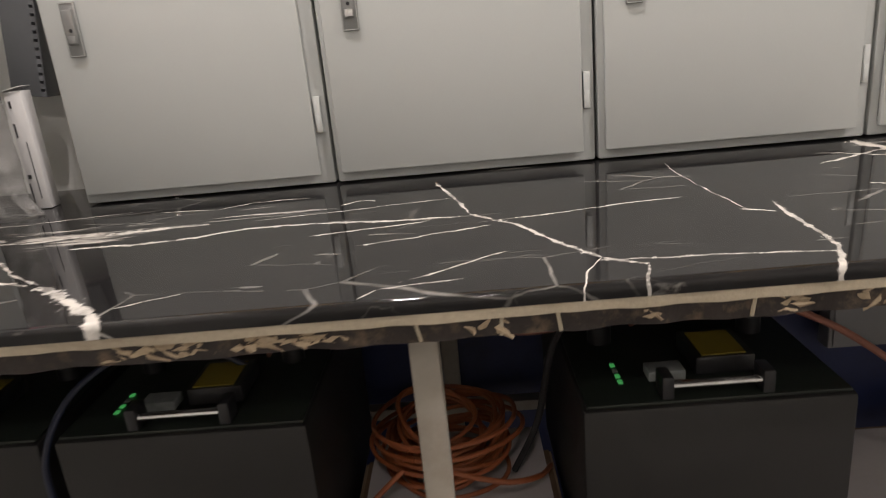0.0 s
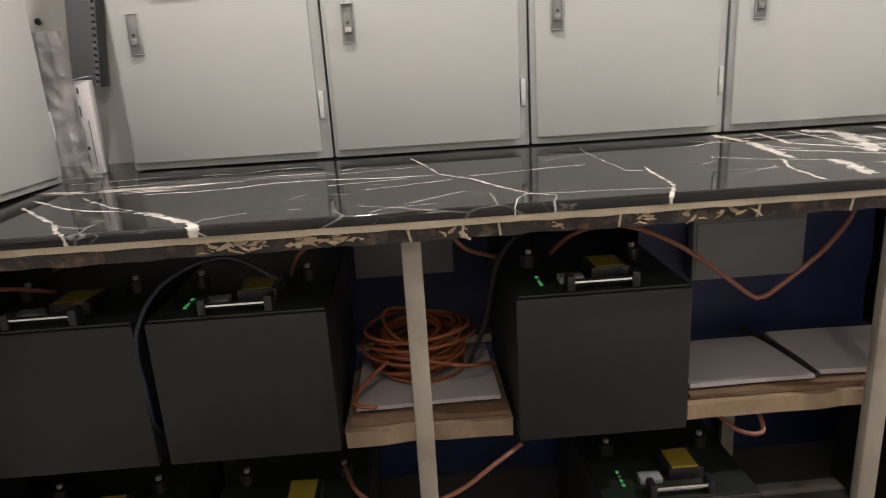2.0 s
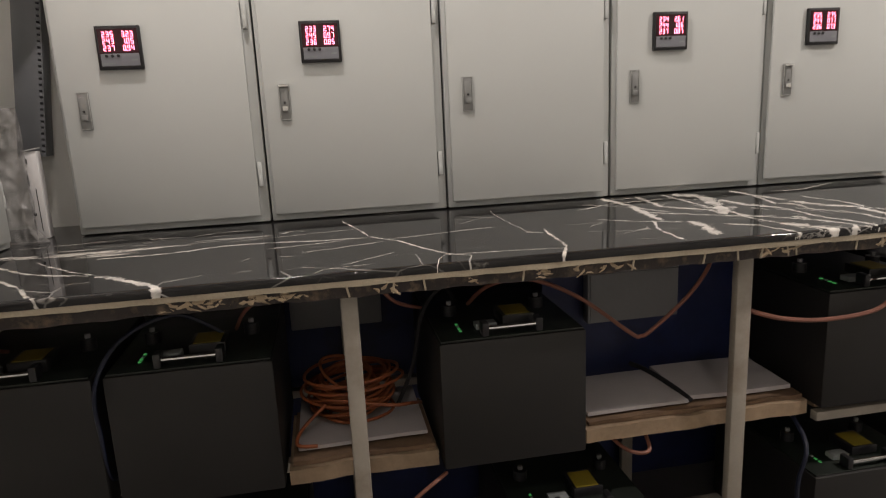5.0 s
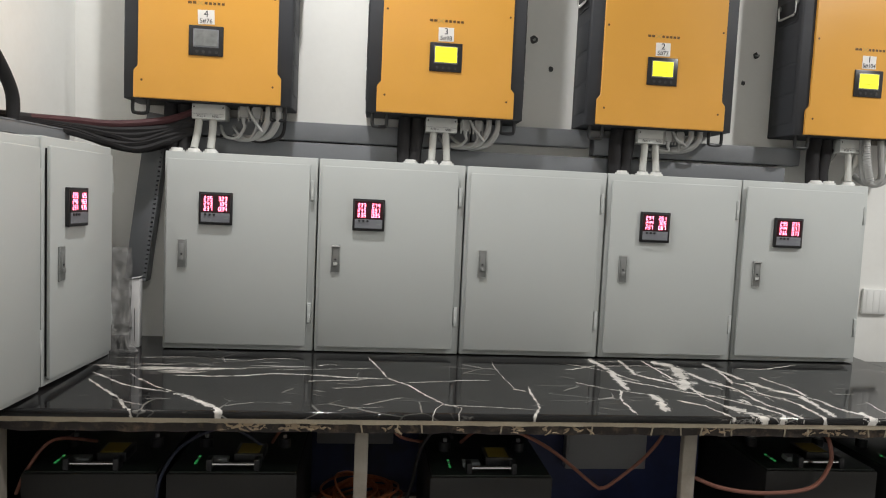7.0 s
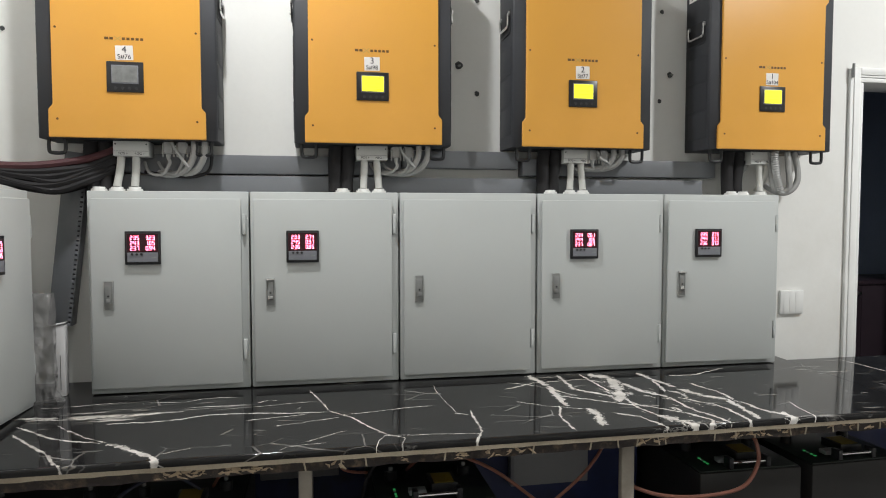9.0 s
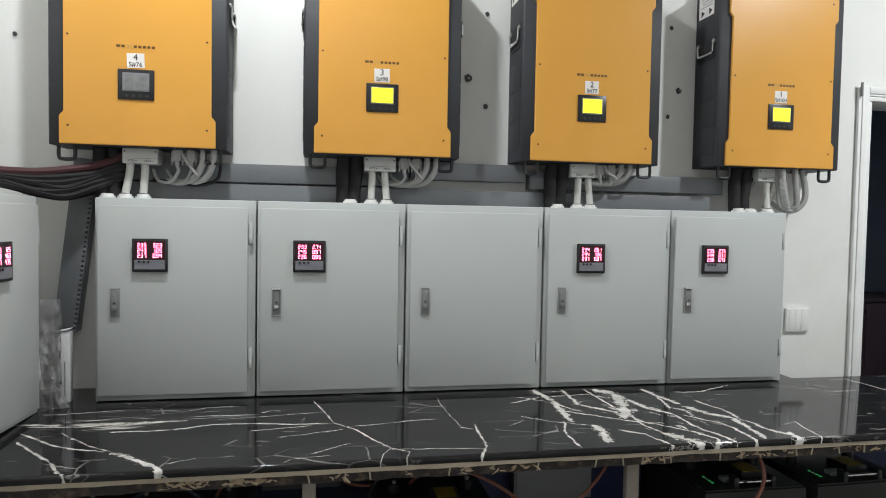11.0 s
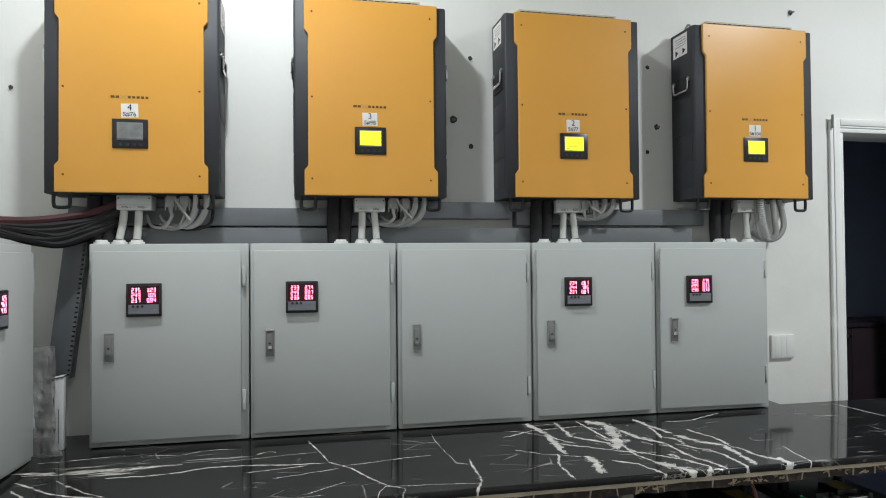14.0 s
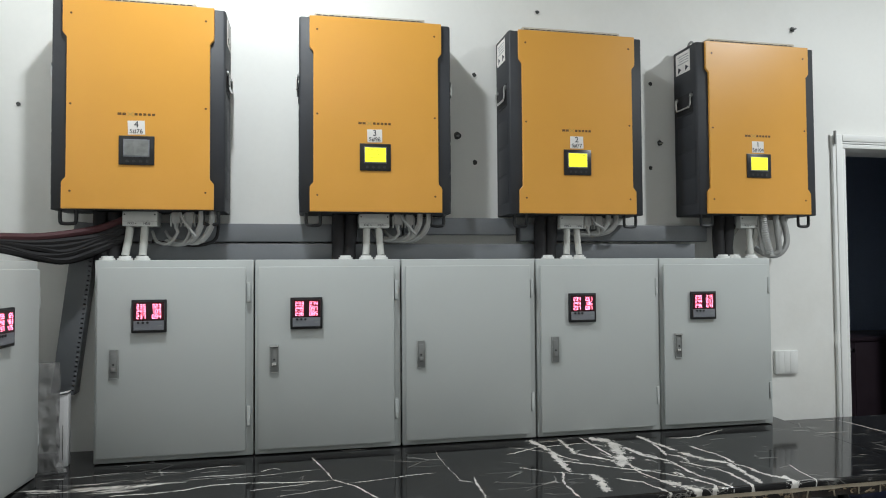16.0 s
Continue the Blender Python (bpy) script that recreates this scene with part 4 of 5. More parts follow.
def cabinet(m, width, depth, label, rows=None, bright=False, sag=0.0, ports=(), group="grey distribution cabinets", lock_x=0.046, meter_x=0.107):
    """A wall-type steel enclosure 0.59 m high: origin at its lower front left corner, door towards -y."""
    H = 0.590
    c = thing("distribution_cabinet", m, label, "cabinet", group)
    bm = boxed(0.002, width - 0.002, 0.0, depth, 0.001, H, 0.004)
    part("body", bm, M_STEEL, c)
    # black filler behind the door: the gap's shadow line put in as colour
    part("seal", boxed(0.016, width - 0.026, -0.0055, -0.0002, 0.024, H - 0.028), M_DARKGAP, c, "black filler for the shadow line round the door")
    bm = boxed(0.012, width - 0.024, -0.0150, -0.0057, 0.018, H - 0.022, 0.003)
    if sag:
        bmesh.ops.rotate(bm, verts=bm.verts, cent=(width / 2, 0, H), matrix=Matrix.Rotation(radians(sag), 3, "Y"))
    d = part("door", bm, M_STEEL, c, "grey steel door")
    for z in (H - 0.098, 0.120):
        hg = part("hinge", boxed(width - 0.0215, width - 0.010, -0.0105, -0.0005, z - 0.03, z + 0.03, 0.002), M_STEEL, c)
        part("hinge_pin", boxed(width - 0.0195, width - 0.012, -0.0122, -0.0107, z - 0.029, z - 0.001, 0.0006), M_STEEL, hg)
    lock(d, lock_x, 0.332, -0.0152, bright)
    if rows:
        meter(d, meter_x, 0.474, rows, -0.0152)
    for px in ports:
        g = part("cable_gland", rod(bmesh.new(), (px, 0.05, H), (px, 0.05, H + 0.007), 0.022, 20), M_TRIM, c, "white plastic cable gland")
        part("gland_ring", rod(bmesh.new(), (px, 0.05, H + 0.0072), (px, 0.05, H + 0.013), 0.017, 20), M_TRIM, g)
    return c


GREY = "closed light grey steel cabinet on the worktop"
WITH = "light grey steel cabinet with lit red panel meter"
cabinet(pose(-0.449, 0, TOP), 0.449, 0.160, WITH, (("235", "3.23"), ("243", "1.05"), ("237", "0.94")), False, 0, (0.022, 0.071, 0.120))
cabinet(pose(0.0, 0, TOP), 0.449, 0.160, WITH + " and bright lock", (("233", "2.74"), ("245", "0.97"), ("236", "0.85")), True, 0, (0.278, 0.343, 0.392))
cabinet(pose(0.45, 0, TOP), 0.449, 0.160, GREY + " without a meter")
cabinet(pose(0.9, 0, TOP), 0.449, 0.160, WITH, (("234", "2.61"), ("244", "1.06"), ("237", "0.87")), False, 0, (0.062, 0.131, 0.177))
cabinet(pose(1.3475, -0.001, TOP), 0.440, 0.158, WITH + ", sagging door", (("235", "2.75"), ("244", "0.71"), ("236", "0.73")), True, 0.35, (0.285, 0.330, 0.400))
LEFTG = "grey cabinets on the side wall"
cabinet(pose(-0.591, -0.423, TOP - 0.004, 0, 0, 86.4), 0.350, 0.145, WITH + ", facing sideways", (("235", "1.25"), ("240", "4.63"), ("237", "4.75")), False, 0, (), LEFTG, 0.043, 0.074)
cabinet(pose(-0.6132, -0.776, TOP - 0.011, 0, 0, 86.4), 0.350, 0.12, GREY + ", facing sideways", None, False, 0, (), LEFTG, 0.045)


# ---- inverters ----
def inverter(x, z, number, serial, lit, y=WALL_Y, turn=0.0):
    """Origin at the middle of the case's lower edge, on the wall."""
    H, D = 0.600, 0.157
    v = thing("inverter", pose(x, y, z, 0, 0, turn), f"orange and black wall inverter, screen {'lit yellow' if lit else 'off'}, hand-numbered {number}", "inverter", "inverters on the wall")
    # case with chamfered front corners
    bm = bmesh.new()
    out = [(-0.236, -0.001), (0.236, -0.001), (0.236, -D + 0.017), (0.231, -D + 0.010), (-0.231, -D + 0.010), (-0.236, -D + 0.017)]
    lo, hi = [bm.verts.new((a, b, 0.0)) for a, b in out], [bm.verts.new((a, b, H)) for a, b in out]
    bm.faces.new(lo[::-1]), bm.faces.new(hi)
    for i in range(6):
        bm.faces.new((lo[i], lo[(i + 1) % 6], hi[(i + 1) % 6], hi[i]))
    bmesh.ops.recalc_face_normals(bm, faces=bm.faces)
    bmesh.ops.bevel(bm, geom=bm.edges[:], offset=0.002, segments=1, affect="EDGES")
    case = part("case", bm, M_BLACKCASE, v, "black ribbed metal case")
    # orange front, wider at head and foot
    w, n = 0.205, 0.0115
    left = [(-w, 0.002), (-w, 0.078), (-w + n, 0.092), (-w + n, H - 0.108), (-w, H - 0.094), (-w, H + 0.002)]
    outline = left + [(-a, b) for a, b in left[::-1]]
    bm = prism(bmesh.new(), outline, -D, -D + 0.0095)
    bmesh.ops.bevel(bm, geom=bm.edges[:], offset=0.0015, segments=1, affect="EDGES")
    f = part("front_panel", bm, M_ORANGE, v, "orange powder-coated front panel")
    for sx in (-0.182, 0.182):
        for sz in (0.052, H * 0.5, H - 0.04):
            part("screw", rod(bmesh.new(), (sx, -D - 0.001, sz), (sx, -D - 0.0001, sz), 0.0032, 10), M_LOGO, f)
    # maker's mark as plain shapes
    mark = part("mark", boxed(-0.058, -0.0475, -D - 0.0006, -D - 0.0001, 0.2725, 0.2795), M_LOGO, f, "brown printed maker's mark")
    part("mark_bar", boxed(-0.045, -0.0355, -D - 0.0006, -D - 0.0001, 0.2725, 0.2795), M_LOGO, mark)
    for k in range(5):
        part("mark_bar", boxed(-0.0125 + 0.0118 * k, -0.0045 + 0.0118 * k, -D - 0.0006, -D - 0.0001, 0.2725, 0.2795), M_LOGO, mark)
    for s in (-1, 1):
        bm = boxed(-0.011, 0.011, -D - 0.0006 - 0.0001 * s, -D - 0.0002, -0.0011, 0.0011)
        bmesh.ops.rotate(bm, verts=bm.verts, cent=(0, 0, 0), matrix=Matrix.Rotation(s * 0.62, 3, "Y"))
        bmesh.ops.translate(bm, verts=bm.verts, vec=(-0.024, 0, 0.2760))
        part("mark_stroke", bm, M_LOGO2, mark)
    # hand-written sticker
    tilt = 0.5 - 0.4 * number
    bm = boxed(-0.023, 0.023, -D - 0.0009, -D - 0.0002, -0.02, 0.02)
    bmesh.ops.rotate(bm, verts=bm.verts, cent=(0, 0, 0), matrix=Matrix.Rotation(radians(tilt * 2), 3, "Y"))
    bmesh.ops.translate(bm, verts=bm.verts, vec=(-0.0075, 0, 0.2374))
    st = part("sticker", bm, M_PAPER, f, "white paper sticker with handwriting")
    lettering(str(number), 0.026, -0.0075, -D - 0.0013, 0.2380, "handwriting", M_INK, st)
    lettering(serial, 0.0175, -0.0075, -D - 0.0013, 0.2210, "handwriting", M_INK, st)
    # control panel
    p = part("control_panel", boxed(-0.054, 0.042, -D - 0.004, -D - 0.0002, 0.129, 0.213, 0.002), M_BEZEL, f, "black control panel with screen")
    part("bezel", boxed(-0.041, 0.029, -D - 0.0052, -D - 0.0042, 0.152, 0.203, 0.0006), M_METERFACE, p)
    part("screen", boxed(-0.038, 0.026, -D - 0.0062, -D - 0.0054, 0.156, 0.200), M_LCD_ON if lit else M_LCD_OFF, p, "lit yellow screen" if lit else "grey dark screen")
    if lit:
        for x0, x1, z0 in ((-0.033, -0.026, 0.193), (-0.021, -0.012, 0.193), (-0.005, 0.004, 0.191), (0.010, 0.020, 0.193), (-0.030, -0.022, 0.178), (-0.014, -0.006, 0.180), (0.002, 0.012, 0.178), (-0.024, 0.010, 0.168), (-0.033, -0.020, 0.161), (0.004, 0.020, 0.161)):
            part("segment", boxed(x0, x1, -D - 0.0066, -D - 0.0063, z0, z0 + 0.0014), M_LCD_DARK, p)
    for k in range(4):
        part("key", rod(bmesh.new(), (-0.031 + 0.018 * k, -D - 0.0052, 0.140), (-0.031 + 0.018 * k, -D - 0.0041, 0.140), 0.0042, 12), M_KEY, p)
    # perforated hood on top
    hood = part("top_grille", boxed(-0.190, 0.152, -D + 0.004, -0.05, H + 0.0025, H + 0.013, 0.002), M_GRILLE, v, "pale perforated top grille")
    for k in range(17):
        part("slot", boxed(-0.184 + 0.0195 * k, -0.169 + 0.0195 * k, -D + 0.0030, -D + 0.0036, H + 0.0045, H + 0.0068), M_SLOT, hood)
    part("eyelet", tube(bmesh.new(), [(-0.215, -0.07, H - 0.002), (-0.217, -0.07, H + 0.012), (-0.204, -0.07, H + 0.026), (-0.191, -0.07, H + 0.012), (-0.193, -0.07, H - 0.002)], 0.0042, 8, 4), M_LOCK, v, "steel lifting eye")
    # side handles, labels and vents
    for s in (-1, 1):
        hx = s * 0.2365
        part("grip_recess", boxed(min(hx, hx + s * 0.0012), max(hx, hx + s * 0.0012), -0.126, -0.020, H - 0.238, H - 0.168, 0.0005), M_SLOT, case)
        part("recess_lip", boxed(min(hx, hx + s * 0.003), max(hx, hx + s * 0.003), -0.122, -0.024, H - 0.243, H - 0.2395, 0.0008), M_BLACKCASE, case)
        pts = [(hx + s * 0.001, -0.118, H - 0.180), (hx + s * 0.006, -0.118, H - 0.184), (hx + s * 0.006, -0.116, H - 0.210), (hx + s * 0.006, -0.108, H - 0.219), (hx + s * 0.006, -0.072, H - 0.220), (hx + s * 0.006, -0.036, H - 0.219), (hx + s * 0.006, -0.028, H - 0.210), (hx + s * 0.006, -0.026, H - 0.184), (hx + s * 0.001, -0.026, H - 0.180)]
        grip = part("side_handle", tube(bmesh.new(), pts, 0.0042, 8, 5), M_CHROME, v, "chrome side handle")
        for gy in (-0.118, -0.026):
            part("mount", rod(bmesh.new(), (hx + s * 0.0013, gy, H - 0.180), (hx + s * 0.006, gy, H - 0.180), 0.008, 12), M_LOCK, grip)
        lab = part("side_label", boxed(min(hx, hx + s * 0.001), max(hx, hx + s * 0.001), -0.110, -0.020, H - 0.088, H - 0.012), M_PAPER, case, "white warning label")
        l0, l1 = min(hx + s * 0.0011, hx + s * 0.0014), max(hx + s * 0.0011, hx + s * 0.0014)
        for k in range(4):
            part("print", boxed(l0, l1, -0.102, -0.032 - 0.006 * (k % 3), H - 0.026 - 0.009 * k, H - 0.0235 - 0.009 * k), M_METERFACE, lab)
        for gy in (-0.042, -0.088):
            bm = bmesh.new()
            bmesh.ops.create_cone(bm, cap_ends=True, segments=3, radius1=0.013, radius2=0.013, depth=l1 - l0, matrix=Matrix.Translation(((l0 + l1) / 2, gy, H - 0.072)) @ Matrix.Rotation(math.pi / 2, 4, "Y") @ Matrix.Rotation(math.pi, 4, "Z"))
            part("warning_sign", bm, M_INK, lab, "black warning triangle")
        for k in range(3):
            part("vent_panel", boxed(min(hx, hx + s * 0.0012), max(hx, hx + s * 0.0012), -0.135, -0.025, 0.04 + 0.095 * k, 0.125 + 0.095 * k, 0.0005), M_BLACKCASE, case)
        pts = [(s * 0.215, -D + 0.03, 0.0), (s * 0.215, -D + 0.03, -0.03), (s * 0.208, -D + 0.03, -0.038), (s * 0.180, -D + 0.03, -0.038), (s * 0.173, -D + 0.03, -0.03), (s * 0.173, -D + 0.03, 0.0)]
        part("foot_bracket", tube(bmesh.new(), pts, 0.0052, 8, 4), M_BEZEL, v, "black wire foot bracket")
    # power terminal cover
    tb = part("terminal_cover", boxed(-0.053, 0.042, -D + 0.039, -0.05, -0.044, -0.001, 0.002), M_PVC, v, "light grey terminal cover")
    part("seam", boxed(-0.0535, 0.0425, -D + 0.0382, -D + 0.0388, -0.0300, -0.0292), M_METERFACE, tb)
    lettering("POS +", 0.0095, -0.026, -D + 0.0384, -0.0395, "print", M_INK, tb)
    lettering("NEG -", 0.0095, 0.017, -D + 0.0384, -0.0395, "print", M_INK, tb)
    for sx in (-0.047, 0.036):
        part("cover_screw", rod(bmesh.new(), (sx, -D + 0.0382, -0.010), (sx, -D + 0.0389, -0.010), 0.0025, 8), M_KEY, tb)
    for ob in v.children_recursive:
        ob.data.transform(Matrix.Diagonal((1.03, 1, 1.03, 1)))
    return v


inverter(-0.331, 1.6385, 4, "S#76", False)
inverter(0.376, 1.6380, 3, "S#98", True)
inverter(1.062, 1.6395, 2, "S#77", True)
inverter(1.760, 1.6455, 1, "S#104", True)

# ---- pipes and cables between inverters and cabinets ----
CT = TOP + 0.603
for top, fx, yb, zb in ((-0.367, -0.378, 0.05, 1.597), (-0.326, -0.329, 0.05, 1.597), (0.347, 0.343, 0.05, 1.598), (0.386, 0.392, 0.05, 1.598),
                       (1.039, 1.031, 0.05, 1.602), (1.074, 1.077, 0.05, 1.602), (1.749, 1.748, 0.05, 1.608), (1.784, 1.752, 0.076, 1.608)):
    solid("conduit", tube(bmesh.new(), [(top, 0.062, zb + 0.004), (top * 0.7 + fx * 0.3, 0.060, zb * 0.6 + CT * 0.4), (fx, yb, CT + 0.001)], 0.0112, 14), M_PIPE, "grey plastic conduit from inverter into cabinet top", "conduit", "conduits")
for fx, x1, zb in ((-0.424, -0.428, 1.638), (0.278, 0.282, 1.637), (0.966, 0.972, 1.639), (1.655, 1.662, 1.645)):
    for dx in (-0.024, 0.014):
        solid("corrugated_conduit", tube(bmesh.new(), [(x1 + dx, 0.075, zb), (x1 + dx * 1.1, 0.08, zb - 0.05), (fx + dx * 0.9, 0.075, CT + 0.03), (fx + dx * 0.9, 0.07, CT - 0.012)], 0.021, 14, 14, 0.015), M_BLACKCABLE, "thick black corrugated conduit under the inverter", "conduit", "corrugated conduits")


def data_plug(px, zb):
    plug = thing("data_plug", pose(px, 0.045, zb - 0.002), "grey data plug under the inverter", "plug", "data plugs")
    part("shell", boxed(-0.012, 0.012, -0.006, 0.006, -0.034, 0.0, 0.002), M_CABLE, plug)
    part("strain_relief", rod(bmesh.new(), (0, 0, -0.050), (0, 0, -0.0345), 0.005, 10, 0.008), M_CABLE, plug)
    for s in (-1, 1):
        part("thumbscrew", rod(bmesh.new(), (s * 0.0145, 0, -0.044), (s * 0.0145, 0, -0.004), 0.0026, 8), M_CABLE, plug)


THICK, THIN = "thick grey power cable looping under the inverter", "thin grey data cable"
for cx, zb, drop, first, reach in ((-0.331, 1.6385, 0.097, 0.098, 0.203), (0.376, 1.638, 0.085, 0.070, 0.172), (1.062, 1.6395, 0.064, 0.046, 0.150)):
    for k in range(2):
        px = cx + first + 0.039 * k
        data_plug(px, zb)
        solid("cable", tube(bmesh.new(), [(px, 0.045, zb - 0.050), (px + 0.003 - 0.004 * k, 0.046, zb - 0.066), (px - 0.022, 0.055, zb - drop), (px - 0.06, 0.075, zb - drop * (0.94 - 0.1 * k)), (px - 0.078, 0.095, zb - drop * 0.6)], 0.0048, 8), M_CABLE, THIN, "cable", "grey cables")
        sx = cx + reach - 0.030 + 0.030 * k
        solid("cable", tube(bmesh.new(), [(sx, 0.04, zb), (sx - 0.003, 0.04, zb - drop * 0.42), (sx - 0.026, 0.05, zb - drop * 0.84), (sx - 0.07, 0.07, zb - drop), (sx - 0.112, 0.09, zb - drop * 0.94)], 0.0098, 10), M_CABLE, THICK, "cable", "grey cables")
    px = cx + first + 0.012
    solid("cable", tube(bmesh.new(), [(px, 0.036, zb - 0.004), (px + 0.012, 0.034, zb - 0.030), (px + 0.036, 0.034, zb - drop * 0.66), (px + 0.046, 0.036, zb - drop * 0.80)], 0.0045, 8), M_CABLE, THIN, "cable", "grey cables")
# the fuller set of loops beside the last cabinet
ZL = 1.645
cable([(1.872, 0.04, ZL), (1.886, 0.04, 1.60), (1.891, 0.04, 1.548), (1.873, 0.045, 1.512), (1.838, 0.05, 1.499), (1.806, 0.05, 1.516), (1.790, 0.05, 1.57), (1.781, 0.05, 1.615), (1.779, 0.05, ZL)], 0.0105, M_CABLE, THICK, 10, "grey cables")
cable([(1.842, 0.035, ZL), (1.848, 0.035, 1.59), (1.858, 0.04, 1.53), (1.850, 0.045, 1.508), (1.822, 0.062, 1.503), (1.79, 0.085, 1.53)], 0.0105, M_CABLE, THICK, 10, "grey cables")
solid("corrugated_conduit", tube(bmesh.new(), [(1.787, 0.03, ZL), (1.789, 0.03, 1.605), (1.798, 0.03, 1.555), (1.816, 0.034, 1.508)], 0.0125, 12, 12, 0.06), M_CABLE, "grey corrugated sleeve round a cable", "conduit", "corrugated conduits")
solid("corrugated_conduit", tube(bmesh.new(), [(1.812, 0.06, ZL), (1.816, 0.06, 1.61), (1.822, 0.06, 1.56), (1.815, 0.07, 1.525)], 0.0115, 12, 12, 0.06), M_CABLE, "grey corrugated sleeve round a cable", "conduit", "corrugated conduits")
cable([(1.73, 0.075, ZL), (1.70, 0.08, 1.60), (1.655, 0.085, 1.55), (1.63, 0.08, 1.512)], 0.0048, M_BLACKCABLE, "thin black cable behind the conduits")
cable([(1.745, 0.09, ZL), (1.715, 0.095, 1.59), (1.675, 0.095, 1.54), (1.655, 0.09, 1.512)], 0.0085, M_CABLE, "grey cable behind the conduits", 8, "grey cables")
clip = thing("cable_clip", pose(1.850, 0.052, 1.6405), "small brown metal clip over the cables", "clip")
part("strap", boxed(-0.030, 0.030, -0.004, 0.004, -0.010, 0.004, 0.0015), M_POST, clip)
part("lug", rod(bmesh.new(), (0.0, -0.004, 0.0), (0.0, -0.008, 0.0), 0.005, 10), M_LOCK, clip)
cable([(-0.31, 0.09, 1.55), (-0.22, 0.07, 1.538), (-0.16, 0.06, 1.537), (-0.118, 0.06, 1.560), (-0.112, 0.06, 1.629)], 0.005, M_BLACKCABLE, "thin black cable on the wall trunking")


# ---- trunking on the wall ----
def trunking(x0, x1, z0, z1, label, depth=0.055):
    t = thing("cable_trunking", pose(0, 0, 0), label, "trunking", "wall trunking")
    part("base", boxed(x0, x1, WALL_Y - depth + 0.004, WALL_Y - 0.001, z0, z1 - 0.004, 0.002), M_DUCT, t)
    part("lid", boxed(x0 + 0.001, x1 - 0.001, WALL_Y - depth, WALL_Y - depth + 0.0038, z0 + 0.002, z1, 0.0015), M_DUCT, t)
    return t


trunking(-0.44, 0.47, 1.5485, 1.607, "dark grey plastic cable trunking along the wall")
trunking(0.475, 0.870, 1.575, 1.632, "dark grey plastic cable trunking, set higher on the wall")
trunking(0.885, 1.61, 1.553, 1.611, "dark grey plastic cable trunking along the wall")
trunking(-0.44, 1.555, 1.475, 1.543, "grey plastic cable trunking behind the cabinets", 0.062)

# slotted trunking hanging down at an angle beside the cabinets
slant = thing("slotted_trunking", pose(-0.504, 0.10, 1.565, 0, 6.85, 0), "dark grey slotted cable trunking hanging at an angle", "trunking")
part("channel", boxed(-0.034, 0.022, 0.0, 0.045, -0.478, 0.042, 0.002), M_DUCT, slant)
part("lip", boxed(0.0285, 0.032, 0.0, 0.045, -0.478, 0.042, 0.001), M_DUCT, slant)
for k in range(36):
    part("finger", boxed(0.0215, 0.029, 0.0, 0.045, -0.478 + 0.0145 * k, -0.4688 + 0.0145 * k), M_DUCT, slant)
# bundle of black and red cables going over to the side cabinets
for k in range(18):
    dz, dy = 0.0125 * (k % 6) - 0.034, 0.017 * (k // 6)
    w = random.Random(k)
    a, b, c = w.uniform(-0.006, 0.006), w.uniform(-0.008, 0.008), w.uniform(-0.006, 0.006)
    pts = [(-0.385, 0.07 + dy * 0.5, 1.585 + dz + a), (-0.45, 0.05 + dy, 1.553 + dz + b), (-0.53, 0.02 + dy, 1.530 + dz * 1.15 + c), (-0.595, -0.03 + dy, 1.528 + dz * 0.9 + a), (-0.66, -0.10 + dy, 1.536 + dz * 0.5 + b * 0.5), (-0.72, -0.22, 1.538 + dz * 0.2), (-0.735, -0.36, 1.535)]
    red = k in (5, 10)
    solid("cable", tube(bmesh.new(), pts, 0.0115, 8), M_REDCABLE if red else M_BLACKCABLE, "dull red power cable in a bundle" if red else "black power cable in a bundle", "cable", "cable bundle")
side = thing("cable_trunking", pose(-0.70, -0.12, 1.492, 0, 0, -5), "dark grey trunking lying on the side cabinets", "trunking", "wall trunking")
part("base", boxed(-0.05, 0.03, -0.85, 0.02, 0.001, 0.030, 0.002), M_DUCT, side)
part("lid", boxed(-0.051, 0.031, -0.85, 0.02, 0.0302, 0.0345, 0.001), M_DUCT, side)
cable([(-0.70, -0.33, 1.525), (-0.70, -0.34, 1.60), (-0.715, -0.42, 1.70), (-0.735, -0.55, 1.78), (-0.745, -0.75, 1.80), (-0.752, -1.0, 1.80)], 0.015, M_BLACKCABLE, "thick black cable rising from the side trunking", 12)

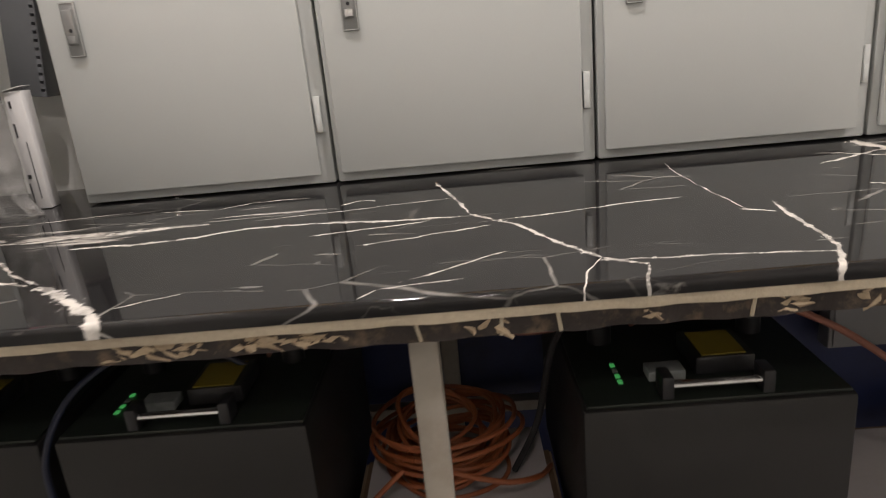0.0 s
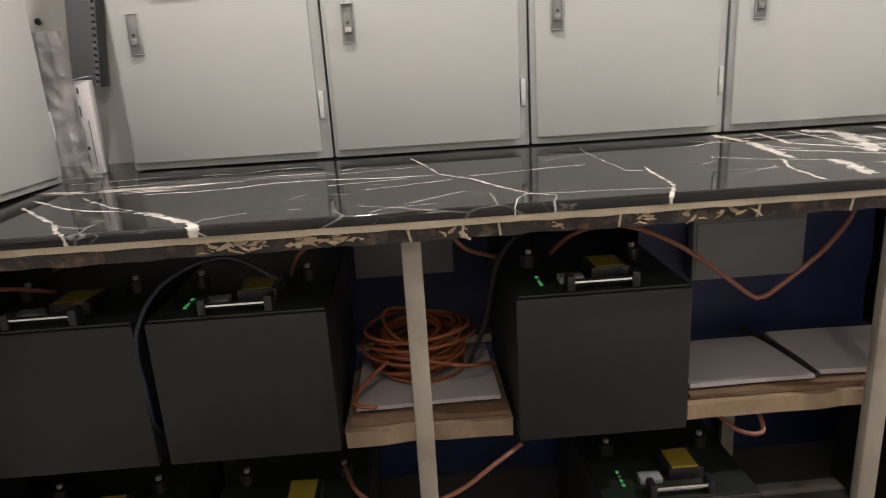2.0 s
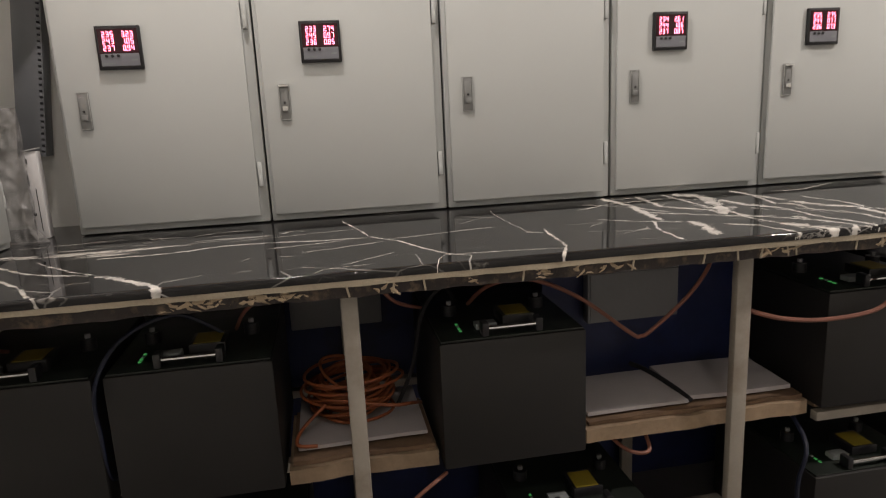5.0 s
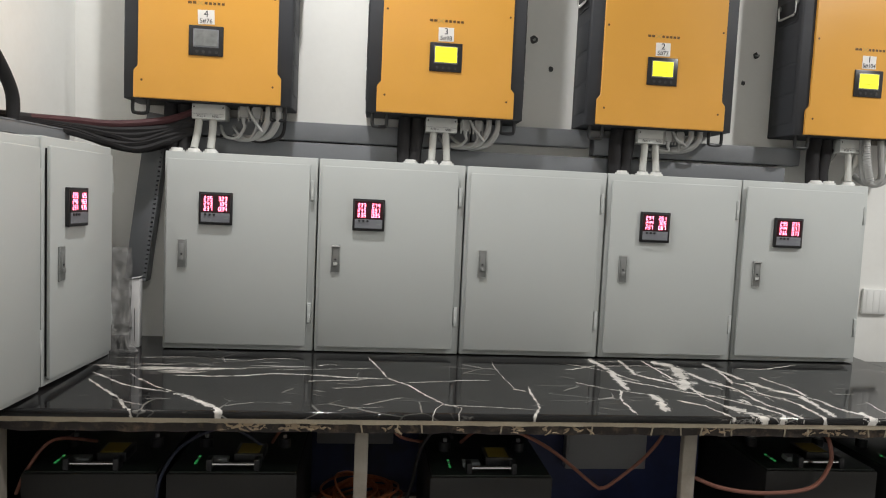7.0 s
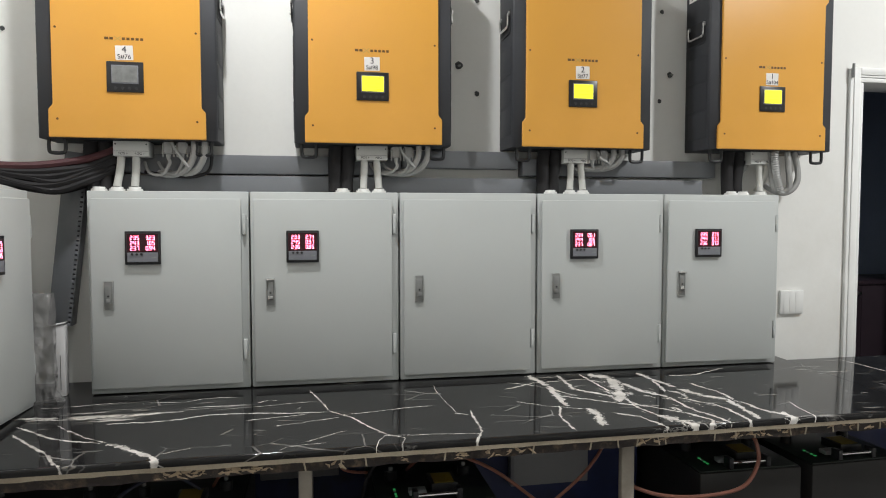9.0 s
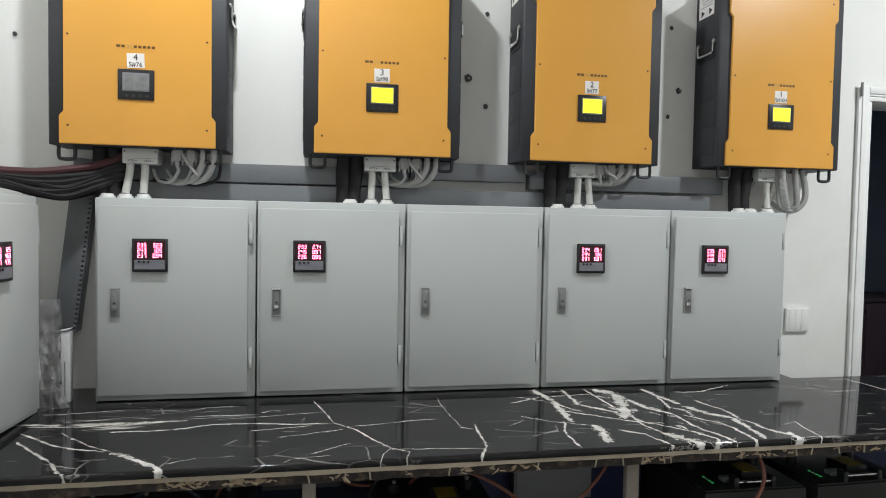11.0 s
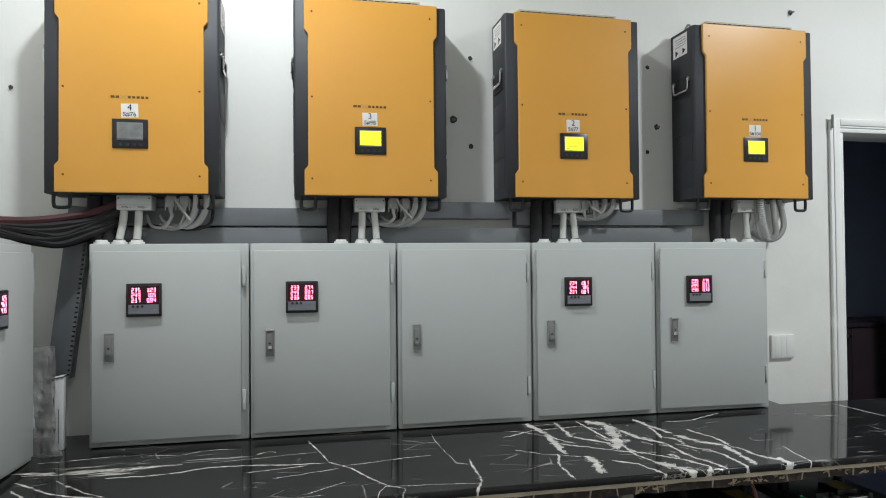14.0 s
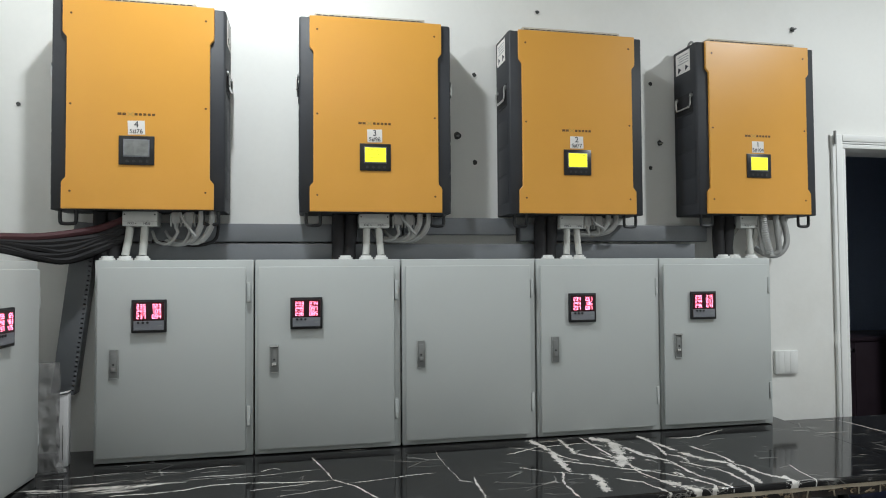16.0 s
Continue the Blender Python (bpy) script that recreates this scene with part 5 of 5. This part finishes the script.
# ---- things standing in the corner of the worktop ----
carton = thing("carton", pose(-0.5315, 0.005, TOP - 0.002, 0, 0, 3), "tall narrow white printed carton on the worktop", "carton")
part("body", boxed(-0.015, 0.015, 0.0, 0.032, 0.001, 0.206, 0.002), M_CARD, carton)
flap = boxed(-0.015, 0.016, -0.003, 0.032, 0.2063, 0.2080, 0.0004)
for v in flap.verts:
    v.co.z += 0.006 * max(0, v.co.x) / 0.016
part("flap", flap, M_CARD, carton, "lifted carton flap")
for x0, x1, z0, z1 in ((-0.0115, -0.0085, 0.128, 0.152), (-0.010, -0.006, 0.178, 0.190), (-0.011, -0.005, 0.056, 0.063), (-0.0125, -0.010, 0.012, 0.048), (0.002, 0.0035, 0.02, 0.12)):
    part("print", boxed(x0, x1, -0.0008, -0.0002, z0, z1), M_KEY, carton)
# a clear bag, tall and flat, full of sharp creases
cols, rws = 44, 90
BAG_H = 0.305


def crease(u, z, side):
    """Sharp folds across and along the film."""
    a = 1 - abs(noise.noise(Vector((u * 2.2 + 3 * side, z * 22, side * 5.0)))) * 2
    b = 1 - abs(noise.noise(Vector((u * 4.5 + 9, z * 60, side * 3.0)))) * 2
    return 0.008 * a + 0.0035 * b


bm = bmesh.new()
rings = []
for j in range(rws + 1):
    h = j / rws
    z = 0.002 + BAG_H * h
    half = 0.035 + 0.004 * noise.noise(Vector((z * 18, 2.0, 0))) + 0.022 * max(0, 0.10 - h) / 0.10
    puff = 0.016 * math.sin(math.pi * min(1, 0.12 + 0.88 * h)) ** 0.7
    ring = []
    for i in range(cols):
        a = 2 * math.pi * i / cols
        u, side = math.cos(a), math.sin(a)
        edge = 1 - u ** 8
        ring.append(bm.verts.new((half * u, side * (puff + 0.002) + (1 if side >= 0 else -1) * edge * crease(u, z, 1 if side >= 0 else 2) * 0.8, z)))
    rings.append(ring)
for p, q in zip(rings, rings[1:]):
    for i in range(cols):
        bm.faces.new((p[i], p[(i + 1) % cols], q[(i + 1) % cols], q[i]))
solid("plastic_bag", bm, M_FILM, "crumpled clear plastic bag standing on the worktop", "plastic bag", m=pose(-0.556, -0.046, TOP - 0.003, 0, 0, 4))
